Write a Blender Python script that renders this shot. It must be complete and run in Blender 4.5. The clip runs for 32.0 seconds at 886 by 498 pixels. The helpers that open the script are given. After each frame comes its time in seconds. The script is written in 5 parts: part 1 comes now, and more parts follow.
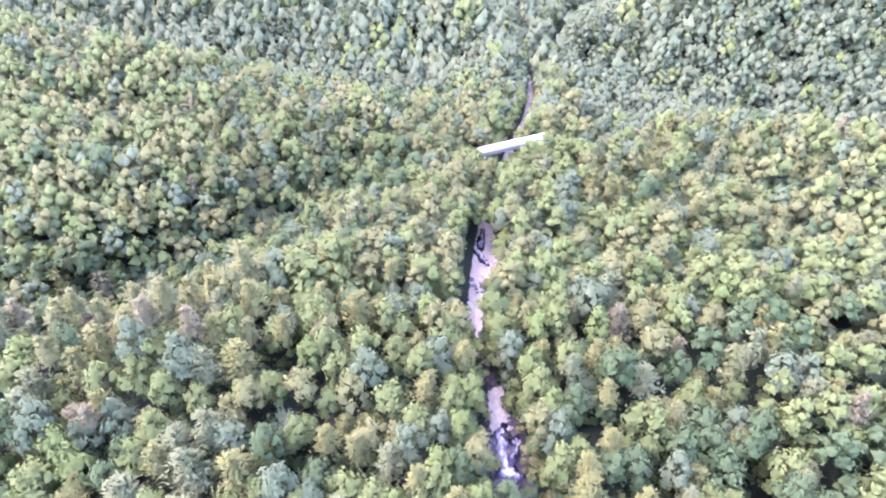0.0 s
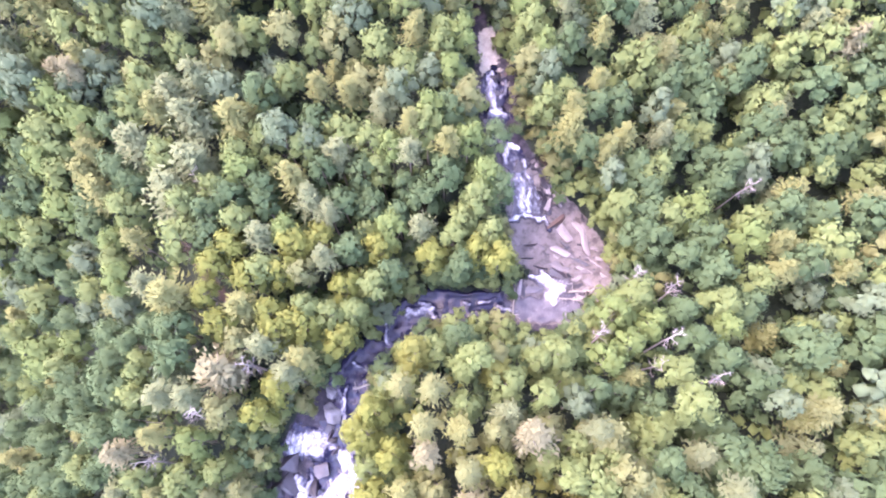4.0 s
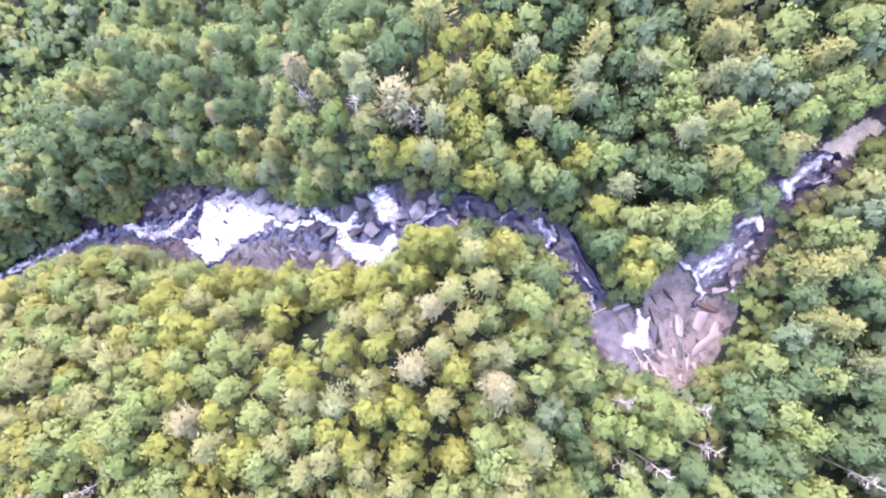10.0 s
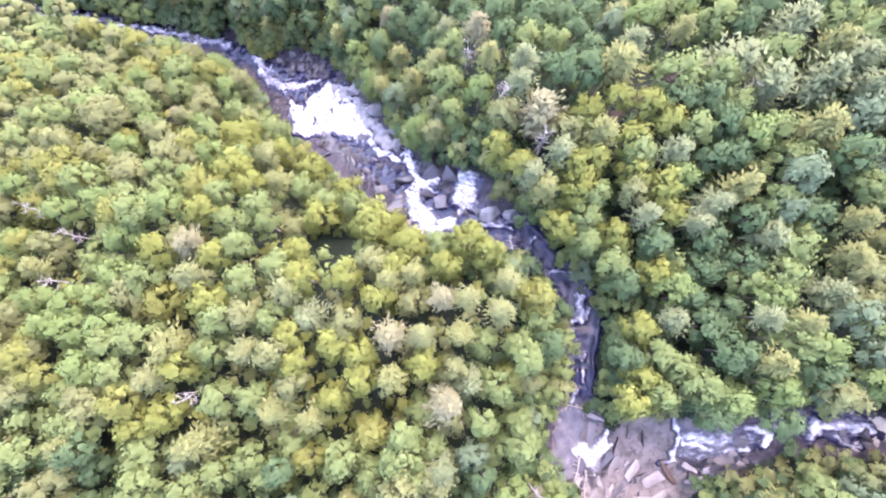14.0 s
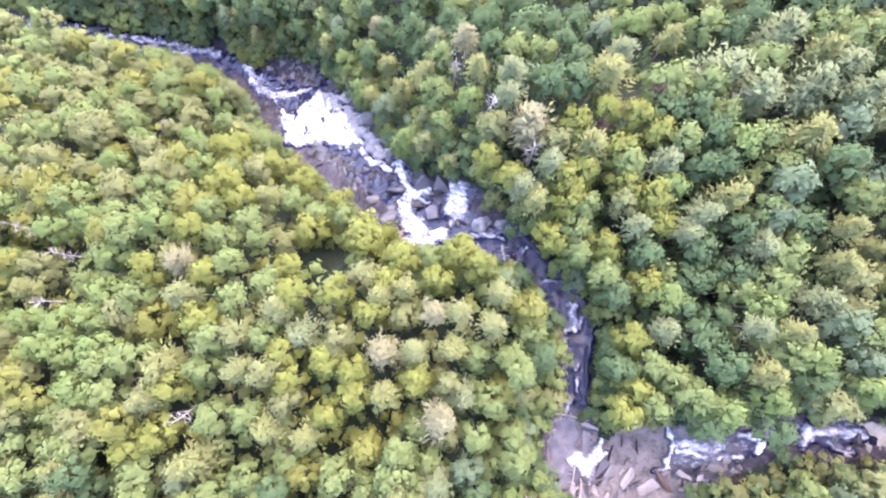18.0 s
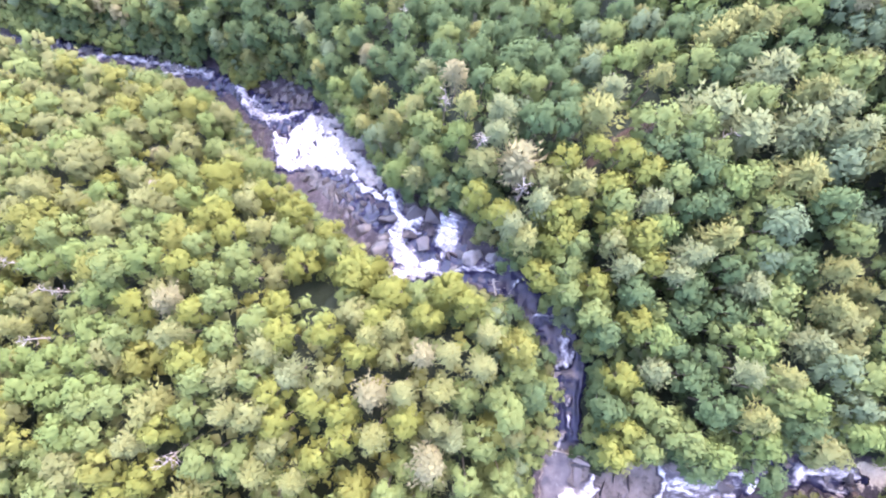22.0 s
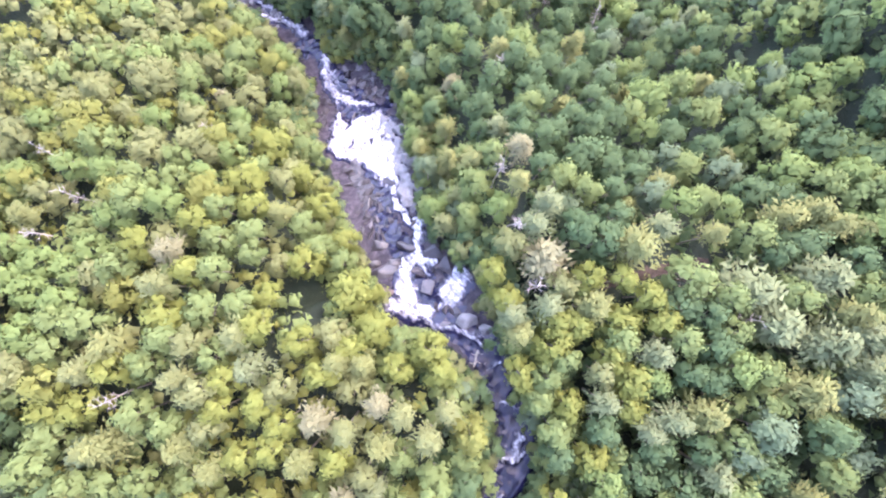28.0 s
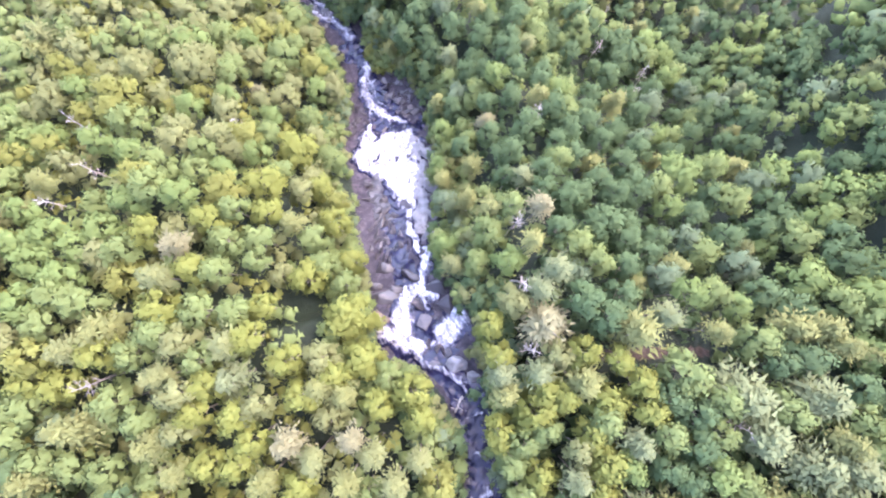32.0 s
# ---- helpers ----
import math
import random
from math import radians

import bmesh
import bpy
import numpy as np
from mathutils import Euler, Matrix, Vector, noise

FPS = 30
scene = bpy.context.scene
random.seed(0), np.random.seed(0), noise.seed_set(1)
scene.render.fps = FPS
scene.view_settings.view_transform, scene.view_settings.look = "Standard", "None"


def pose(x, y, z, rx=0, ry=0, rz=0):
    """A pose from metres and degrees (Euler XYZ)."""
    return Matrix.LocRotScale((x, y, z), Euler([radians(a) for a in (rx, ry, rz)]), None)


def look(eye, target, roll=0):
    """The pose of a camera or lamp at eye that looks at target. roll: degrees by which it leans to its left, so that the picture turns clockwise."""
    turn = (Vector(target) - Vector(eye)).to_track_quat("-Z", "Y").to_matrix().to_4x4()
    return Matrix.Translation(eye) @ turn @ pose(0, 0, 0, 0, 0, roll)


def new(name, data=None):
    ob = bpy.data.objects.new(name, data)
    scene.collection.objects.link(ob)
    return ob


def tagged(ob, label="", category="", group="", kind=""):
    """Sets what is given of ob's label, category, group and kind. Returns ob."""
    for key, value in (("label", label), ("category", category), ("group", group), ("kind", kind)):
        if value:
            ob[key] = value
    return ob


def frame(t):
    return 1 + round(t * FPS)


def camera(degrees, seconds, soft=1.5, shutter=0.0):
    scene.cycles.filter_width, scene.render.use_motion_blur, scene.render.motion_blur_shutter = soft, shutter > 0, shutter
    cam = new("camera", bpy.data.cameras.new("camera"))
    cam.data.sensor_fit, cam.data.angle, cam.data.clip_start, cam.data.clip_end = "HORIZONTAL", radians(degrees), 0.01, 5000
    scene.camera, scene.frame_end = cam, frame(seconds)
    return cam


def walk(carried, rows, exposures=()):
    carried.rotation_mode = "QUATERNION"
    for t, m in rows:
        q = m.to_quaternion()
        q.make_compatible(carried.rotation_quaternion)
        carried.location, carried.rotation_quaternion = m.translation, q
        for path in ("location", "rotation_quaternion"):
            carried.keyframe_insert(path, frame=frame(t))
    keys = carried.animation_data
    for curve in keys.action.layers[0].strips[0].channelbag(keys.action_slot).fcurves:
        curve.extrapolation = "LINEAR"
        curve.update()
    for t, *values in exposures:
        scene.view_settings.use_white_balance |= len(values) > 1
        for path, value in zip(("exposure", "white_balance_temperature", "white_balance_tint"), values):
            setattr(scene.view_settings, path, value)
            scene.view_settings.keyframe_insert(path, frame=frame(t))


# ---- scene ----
EXPOSE = 4.49
# PATH BEGIN
cam = camera(77.16, 32.0, soft=2.15)
PATH = [
    (0, pose(0.01, 0.00, 119.73, 55.533, -0.101, 0.069)),
    (0.5, pose(0.01, 0.00, 119.73, 55.518, -0.055, -1.683)),
    (1, pose(0.01, 0.00, 119.74, 55.470, -0.076, -2.512)),
    (1.5, pose(0.00, 0.01, 119.73, 51.075, -0.073, -2.456)),
    (2, pose(0.01, 0.01, 119.73, 43.288, -0.057, -2.452)),
    (2.5, pose(0.01, 0.00, 119.74, 37.265, -0.036, -2.448)),
    (3, pose(0.02, 0.01, 119.74, 32.061, -0.041, -2.370)),
    (3.5, pose(0.02, 0.01, 119.74, 26.411, -0.015, -2.340)),
    (4, pose(0.02, 0.01, 119.74, 19.950, 0.003, -1.686)),
    (4.5, pose(0.02, 0.01, 119.74, 13.290, 0.010, -0.045)),
    (6.5, pose(-0.00, -0.00, 119.73, 7.427, 0.069, 18.052)),
    (7, pose(0.00, 0.00, 119.73, 7.391, 0.053, 23.934)),
    (7.5, pose(0.00, 0.00, 119.73, 7.346, 0.012, 29.413)),
    (8, pose(0.01, 0.00, 119.72, 7.279, 0.007, 35.242)),
    (8.5, pose(0.01, 0.00, 119.73, 7.243, -0.018, 41.039)),
    (9, pose(0.01, 0.00, 119.73, 7.215, -0.044, 46.737)),
    (9.5, pose(0.01, 0.00, 119.73, 7.166, -0.072, 52.102)),
    (10, pose(0.00, 0.00, 119.74, 7.081, -0.066, 58.130)),
    (10.5, pose(0.00, 0.00, 119.74, 6.980, -0.007, 63.655)),
    (11, pose(0.01, 0.01, 119.75, 7.016, 0.010, 69.321)),
    (11.5, pose(0.01, 0.00, 119.74, 6.938, 0.061, 74.868)),
    (12, pose(-0.00, -0.00, 119.73, 6.875, 0.093, 80.556)),
    (12.5, pose(0.00, -0.00, 119.73, 6.821, 0.107, 86.140)),
    (13, pose(0.00, -0.01, 119.73, 6.742, 0.128, 91.326)),
    (13.5, pose(0.01, -0.00, 119.74, 6.711, 0.095, 95.723)),
    (14, pose(0.01, 0.00, 119.74, 6.719, 0.050, 95.630)),
    (14.5, pose(0.01, 0.01, 119.74, 6.645, -0.008, 95.473)),
    (16.5, pose(-1.48, 0.62, 119.88, 6.468, -0.000, 94.839)),
    (17, pose(-2.06, 0.75, 120.02, 6.397, -0.007, 94.762)),
    (17.5, pose(-2.79, 0.88, 120.07, 6.288, -0.008, 94.675)),
    (18, pose(-3.51, 1.03, 120.18, 6.279, -0.010, 94.572)),
    (18.5, pose(-4.31, 1.25, 120.26, 6.319, -0.017, 94.445)),
    (19, pose(-5.15, 1.40, 120.23, 6.312, -0.032, 94.394)),
    (19.5, pose(-6.10, 1.52, 120.26, 6.314, -0.027, 94.389)),
    (20, pose(-7.04, 1.75, 120.26, 6.348, -0.026, 94.348)),
    (20.5, pose(-8.00, 1.90, 120.21, 6.320, -0.021, 94.370)),
    (21, pose(-9.04, 2.08, 120.23, 6.283, -0.022, 94.424)),
    (21.5, pose(-10.08, 2.27, 120.30, 6.263, -0.026, 94.453)),
    (22, pose(-11.09, 2.40, 120.28, 6.238, -0.037, 94.455)),
    (22.5, pose(-12.13, 2.56, 120.24, 6.216, -0.024, 94.382)),
    (23, pose(-13.20, 2.73, 120.18, 6.197, -0.036, 94.276)),
    (23.5, pose(-14.28, 2.93, 120.18, 6.161, -0.040, 94.222)),
    (24, pose(-15.29, 3.11, 120.11, 6.181, -0.046, 94.910)),
    (24.5, pose(-16.40, 3.15, 120.11, 6.099, -0.031, 97.248)),
    (25, pose(-17.48, 3.13, 120.06, 6.048, -0.010, 100.241)),
    (25.5, pose(-18.47, 3.07, 120.03, 6.050, -0.001, 103.268)),
    (27.5, pose(-22.61, 2.17, 120.18, 5.867, 0.011, 114.416)),
    (28, pose(-23.68, 1.88, 120.19, 5.817, 0.023, 117.076)),
    (28.5, pose(-24.70, 1.33, 120.25, 5.706, 0.001, 119.747)),
    (29, pose(-25.58, 0.86, 120.29, 5.784, 0.007, 122.444)),
    (29.5, pose(-26.53, 0.26, 120.34, 5.735, 0.017, 125.084)),
    (30, pose(-27.42, -0.23, 120.42, 5.752, 0.012, 127.484)),
    (30.5, pose(-28.23, -0.84, 120.46, 5.794, 0.014, 128.733)),
    (31, pose(-29.12, -1.25, 120.36, 5.859, -0.003, 128.351)),
    (31.5, pose(-30.20, -1.59, 120.19, 5.930, -0.009, 127.906)),
    (32, pose(-31.13, -1.95, 120.18, 5.929, -0.017, 127.503)),
]
# PATH END
walk(cam, PATH, exposures=[(0.0, EXPOSE + 0.17, 6300, 50), (1.2, EXPOSE + 0.14, 6500, 50), (2.2, EXPOSE + 0.12, 6850, 49), (3.0, EXPOSE + 0.19, 6900, 48), (4.0, EXPOSE + 0.18, 6900, 44), (7.0, EXPOSE + 0.07, 6850, 36), (12.0, EXPOSE + 0.08, 6850, 34), (17.0, EXPOSE + 0.0, 6850, 31), (24.0, EXPOSE + 0.02, 6850, 30), (32.0, EXPOSE + 0.02, 6850, 29)])

# ------------------------------------------------------------------ light
SUN_AZ = math.atan2(-0.95, 0.31)      # compass angle from +y towards +x
SUN_EL = radians(56)
world = bpy.data.worlds.new("world")
scene.world = world
world.use_nodes = True
wn = world.node_tree.nodes
sky = wn.new("ShaderNodeTexSky")
sky.sky_type = "NISHITA"
sky.sun_disc = False
sky.sun_elevation = SUN_EL
sky.sun_rotation = SUN_AZ
sky.air_density, sky.dust_density, sky.ozone_density = 1.0, 1.6, 1.0
wn["Background"].inputs["Strength"].default_value = 0.15
world.node_tree.links.new(sky.outputs["Color"], wn["Background"].inputs["Color"])
sun = new("sun", bpy.data.lights.new("sun", "SUN"))
sun.data.energy, sun.data.angle, sun.data.color = 0.12, radians(50.0), (1.0, 0.94, 0.82)
sun.matrix_world = look((-95, 31, 148), (0, 0, 0))


# ------------------------------------------------------------------ materials
def material(name, rough=0.8):
    m = bpy.data.materials.new(name)
    m.use_nodes = True
    nt = m.node_tree
    b = nt.nodes["Principled BSDF"]
    b.inputs["Roughness"].default_value = rough
    return m, nt, b


def ramp(nt, stops, fac):
    r = nt.nodes.new("ShaderNodeValToRGB")
    e = r.color_ramp.elements
    while len(e) < len(stops):
        e.new(0.5)
    for k, (p, c) in zip(e, stops):
        k.position, k.color = p, (*c, 1)
    nt.links.new(fac, r.inputs["Fac"])
    return r.outputs["Color"]


def noise_tex(nt, scale, detail=4.0, rough=0.55, coord="Object"):
    n = nt.nodes.new("ShaderNodeTexNoise")
    n.inputs["Scale"].default_value = scale
    n.inputs["Detail"].default_value = detail
    n.inputs["Roughness"].default_value = rough
    if coord == "Object":
        c = nt.nodes.new("ShaderNodeTexCoord")
        nt.links.new(c.outputs["Object"], n.inputs["Vector"])
    else:
        c = nt.nodes.new("ShaderNodeNewGeometry")
        nt.links.new(c.outputs["Position"], n.inputs["Vector"])
    return n.outputs["Fac"]


def mixcol(nt, fac, a, b, mode="MIX"):
    m = nt.nodes.new("ShaderNodeMix")
    m.data_type, m.blend_type = "RGBA", mode
    for sock, v in ((m.inputs["Factor"], fac), (m.inputs[6], a), (m.inputs[7], b)):
        if hasattr(v, "links"):
            nt.links.new(v, sock)
        elif isinstance(v, (int, float)):
            sock.default_value = v
        else:
            sock.default_value = (*v, 1)
    return m.outputs[2]


def bump(nt, b, height, strength=0.4, dist=0.1):
    n = nt.nodes.new("ShaderNodeBump")
    n.inputs["Strength"].default_value, n.inputs["Distance"].default_value = strength, dist
    nt.links.new(height, n.inputs["Height"])
    nt.links.new(n.outputs["Normal"], b.inputs["Normal"])


def leaf_material(name, dark, light, through_leaf=0.3):
    """Foliage: each leaf spray a little different, patches of growth a few metres wide, some light let through."""
    m, nt, b = material(name, 0.62)
    b.inputs["Specular IOR Level"].default_value = 0.03
    g = nt.nodes.new("ShaderNodeNewGeometry")
    big = noise_tex(nt, 0.1, 3.0, coord="Position")
    add = nt.nodes.new("ShaderNodeMath")
    add.operation = "MULTIPLY_ADD"
    nt.links.new(g.outputs["Random Per Island"], add.inputs[0])
    add.inputs[1].default_value = 0.1
    off = nt.nodes.new("ShaderNodeMath")
    off.operation = "MULTIPLY_ADD"
    nt.links.new(big, off.inputs[0])
    off.inputs[1].default_value, off.inputs[2].default_value = 0.75, 0.03
    nt.links.new(off.outputs[0], add.inputs[2])
    col = ramp(nt, [(0.1, dark), (0.9, light)], add.outputs[0])
    nt.links.new(col, b.inputs["Base Color"])
    t = nt.nodes.new("ShaderNodeBsdfTranslucent")
    nt.links.new(col, t.inputs["Color"])
    mix = nt.nodes.new("ShaderNodeMixShader")
    mix.inputs["Fac"].default_value = through_leaf
    out = nt.nodes["Material Output"]
    nt.links.new(b.outputs[0], mix.inputs[1])
    nt.links.new(t.outputs[0], mix.inputs[2])
    nt.links.new(mix.outputs[0], out.inputs["Surface"])
    return m


LEAF = [
    leaf_material("leaf_mid_green", (0.0890, 0.1160, 0.0407), (0.1206, 0.1520, 0.0561)),
    leaf_material("leaf_deep_green", (0.0465, 0.0766, 0.0329), (0.0723, 0.1056, 0.0474)),
    leaf_material("leaf_yellow_green", (0.1099, 0.1168, 0.0320), (0.1349, 0.1415, 0.0416)),
    leaf_material("leaf_olive", (0.1040, 0.1140, 0.0462), (0.1339, 0.1430, 0.0594)),
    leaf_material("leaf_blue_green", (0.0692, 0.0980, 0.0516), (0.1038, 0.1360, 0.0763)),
    leaf_material("needle_pale", (0.0927, 0.1000, 0.0364), (0.1154, 0.1220, 0.0455), 0.2),
    leaf_material("needle_grey_green", (0.0789, 0.0950, 0.0446), (0.1059, 0.1220, 0.0594), 0.2),
    leaf_material("needle_dry", (0.1057, 0.1009, 0.0534), (0.1331, 0.1261, 0.0683), 0.2),
    leaf_material("leaf_bright_yellow_green", (0.1090, 0.1225, 0.0310), (0.1335, 0.1444, 0.0394)),
    leaf_material("leaf_fresh_green", (0.0842, 0.1200, 0.0396), (0.1155, 0.1500, 0.0506)),
    # for the far slopes: distance haze put into the leaf colour as extra blue
    leaf_material("leaf_haze_green", (0.0865, 0.1120, 0.0594), (0.1092, 0.1360, 0.0737)),
]

bark, nt, b = material("bark", 0.9)
nt.links.new(ramp(nt, [(0.3, (0.07, 0.055, 0.042)), (0.7, (0.17, 0.145, 0.12))], noise_tex(nt, 3.0)), b.inputs["Base Color"])
bump(nt, b, noise_tex(nt, 9.0), 0.6, 0.05)
deadwood, nt, b = material("bleached_wood", 0.85)
nt.links.new(ramp(nt, [(0.3, (0.13, 0.112, 0.1)), (0.7, (0.25, 0.225, 0.2))], noise_tex(nt, 2.0)), b.inputs["Base Color"])

def rock_material(name, dark, mid, light, scale=0.5, rough=0.6):
    m, nt, b = material(name, rough)
    a = ramp(nt, [(0.28, dark), (0.5, mid), (0.72, light)], noise_tex(nt, scale, 7.0, 0.62))
    s = ramp(nt, [(0.35, dark), (0.6, mid)], noise_tex(nt, scale * 6, 5.0))
    nt.links.new(mixcol(nt, 0.35, a, s), b.inputs["Base Color"])
    bump(nt, b, noise_tex(nt, scale * 3, 8.0, 0.65), 0.7, 0.25)
    return m


rock_wet = rock_material("wet_purple_rock", (0.0076, 0.0064, 0.009), (0.0225, 0.0185, 0.0228), (0.057, 0.048, 0.053), 0.7, 0.42)
rock_slab = rock_material("bedrock_slab", (0.039, 0.033, 0.034), (0.076, 0.064, 0.064), (0.123, 0.105, 0.103), 0.22, 0.5)
rock_pale = rock_material("pale_grey_rock", (0.055, 0.053, 0.058), (0.13, 0.125, 0.13), (0.215, 0.208, 0.212), 0.55, 0.75)
rock_rust = rock_material("rust_brown_rock", (0.006, 0.0045, 0.006), (0.01725, 0.0135, 0.015), (0.0465, 0.03525, 0.03675), 0.5, 0.7)
rock_iron = rock_material("iron_stained_rock", (0.03, 0.018, 0.014), (0.065, 0.038, 0.03), (0.105, 0.066, 0.052), 0.5, 0.6)
rock_grey = rock_material("smooth_grey_rock", (0.009, 0.0078, 0.0095), (0.022, 0.0195, 0.0225), (0.053, 0.048, 0.052), 0.6, 0.5)
rock_pink = rock_material("pinkish_rock", (0.1, 0.085, 0.084), (0.162, 0.141, 0.138), (0.235, 0.208, 0.202), 0.5, 0.6)



def valley_floor():
    """Leaf litter, toned near black for the shade of the trees, giving way to bare rock, smooth slab or gravel where
    the bed of the creek is; the edges wander.
    """
    m, nt, b = material("valley_floor", 0.9)
    # shade between the trunks is part of these litter colours
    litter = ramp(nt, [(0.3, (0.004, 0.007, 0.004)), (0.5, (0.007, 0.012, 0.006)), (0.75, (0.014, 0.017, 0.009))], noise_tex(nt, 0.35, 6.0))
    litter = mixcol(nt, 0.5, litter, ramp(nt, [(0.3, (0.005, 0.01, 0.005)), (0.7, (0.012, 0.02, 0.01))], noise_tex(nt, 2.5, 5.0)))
    wet = ramp(nt, [(0.3, (0.0076, 0.0062, 0.0098)), (0.5, (0.0235, 0.0193, 0.025)), (0.72, (0.068, 0.0565, 0.064))], noise_tex(nt, 0.7, 8.0, 0.65))
    slab = ramp(nt, [(0.3, (0.054, 0.046, 0.043)), (0.5, (0.095, 0.081, 0.076)), (0.7, (0.136, 0.117, 0.108))], noise_tex(nt, 0.25, 7.0, 0.6))
    crack = ramp(nt, [(0.4, (0.2, 0.17, 0.18)), (0.5, (1, 1, 1))], noise_tex(nt, 0.6, 9.0, 0.7))
    slab = mixcol(nt, 0.6, slab, crack, "MULTIPLY")
    gravel = ramp(nt, [(0.3, (0.18, 0.152, 0.122)), (0.5, (0.28, 0.245, 0.2)), (0.72, (0.37, 0.33, 0.28))], noise_tex(nt, 0.8, 8.0, 0.7))
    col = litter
    wander = noise_tex(nt, 0.9, 5.0, 0.6)
    soil = ramp(nt, [(0.3, (0.02, 0.014, 0.01)), (0.7, (0.052, 0.034, 0.026))], noise_tex(nt, 1.2, 6.0))
    for key, other in (("soil", soil), ("bare", wet), ("slab", slab), ("gravel", gravel)):
        at = nt.nodes.new("ShaderNodeAttribute")
        at.attribute_name = key
        add = nt.nodes.new("ShaderNodeMath")
        add.operation = "MULTIPLY_ADD"
        nt.links.new(wander, add.inputs[0])
        add.inputs[1].default_value = 0.9
        nt.links.new(at.outputs["Fac"], add.inputs[2])
        cut = nt.nodes.new("ShaderNodeMapRange")
        cut.inputs["From Min"].default_value, cut.inputs["From Max"].default_value = 0.9, 1.02
        nt.links.new(add.outputs[0], cut.inputs["Value"])
        col = mixcol(nt, cut.outputs[0], col, other)
    nt.links.new(col, b.inputs["Base Color"])
    b.inputs["Roughness"].default_value = 0.7
    b.inputs["Specular IOR Level"].default_value = 0.2
    bump(nt, b, noise_tex(nt, 1.5, 8.0, 0.65), 0.8, 0.4)
    return m


floor_mat = valley_floor()
water_mat, nt, b = material("creek_water", 0.12)
b.inputs["Specular IOR Level"].default_value = 0.25
at = nt.nodes.new("ShaderNodeAttribute")
at.attribute_name = "foam"
flow = nt.nodes.new("ShaderNodeAttribute")
flow.attribute_name = "flow"
streak = nt.nodes.new("ShaderNodeTexNoise")
streak.inputs["Scale"].default_value, streak.inputs["Detail"].default_value, streak.inputs["Roughness"].default_value = 1.0, 8.0, 0.72
nt.links.new(flow.outputs["Vector"], streak.inputs["Vector"])
both = nt.nodes.new("ShaderNodeMath")
both.operation = "MULTIPLY_ADD"
nt.links.new(streak.outputs["Fac"], both.inputs[0])
both.inputs[1].default_value = 0.55
half_fine = nt.nodes.new("ShaderNodeMath")
half_fine.operation = "MULTIPLY"
nt.links.new(noise_tex(nt, 0.9, 9.0, 0.75), half_fine.inputs[0])
half_fine.inputs[1].default_value = 0.45
nt.links.new(half_fine.outputs[0], both.inputs[2])
fine = both.outputs[0]
sh = nt.nodes.new("ShaderNodeMath")
sh.operation = "MULTIPLY_ADD"
nt.links.new(fine, sh.inputs[0])
sh.inputs[1].default_value = 2.6
nt.links.new(at.outputs["Fac"], sh.inputs[2])
fo = nt.nodes.new("ShaderNodeMapRange")
fo.inputs["From Min"].default_value, fo.inputs["From Max"].default_value = 1.6, 2.4
nt.links.new(sh.outputs[0], fo.inputs["Value"])
lace = nt.nodes.new("ShaderNodeMath")
lace.operation = "POWER"
nt.links.new(fo.outputs[0], lace.inputs[0])
lace.inputs[1].default_value = 2.0
deep = ramp(nt, [(0.35, (0.004, 0.004, 0.013)), (0.65, (0.011, 0.011, 0.03))], noise_tex(nt, 0.5, 5.0))
white = ramp(nt, [(0.36, (0.54, 0.53, 0.58)), (0.58, (0.74, 0.74, 0.79))], noise_tex(nt, 0.9, 8.0, 0.75))
shoal = nt.nodes.new("ShaderNodeAttribute")
shoal.attribute_name = "shoal"
deep = mixcol(nt, shoal.outputs["Fac"], deep, ramp(nt, [(0.35, (0.034, 0.03, 0.036)), (0.65, (0.066, 0.058, 0.062))], noise_tex(nt, 0.4, 4.0)))
nt.links.new(mixcol(nt, lace.outputs[0], deep, white), b.inputs["Base Color"])
ro = nt.nodes.new("ShaderNodeMapRange")
ro.inputs["To Min"].default_value, ro.inputs["To Max"].default_value = 0.14, 0.8
nt.links.new(fo.outputs[0], ro.inputs["Value"])
nt.links.new(ro.outputs[0], b.inputs["Roughness"])
bump(nt, b, noise_tex(nt, 2.2, 6.0, 0.6), 0.5, 0.2)

concrete, nt, b = material("pale_concrete", 0.8)
nt.links.new(ramp(nt, [(0.3, (0.42, 0.40, 0.37)), (0.7, (0.58, 0.56, 0.53))], noise_tex(nt, 0.7, 6.0)), b.inputs["Base Color"])
steel, nt, b = material("weathered_steel", 0.6)
nt.links.new(ramp(nt, [(0.3, (0.12, 0.10, 0.09)), (0.7, (0.22, 0.20, 0.18))], noise_tex(nt, 1.5, 6.0)), b.inputs["Base Color"])


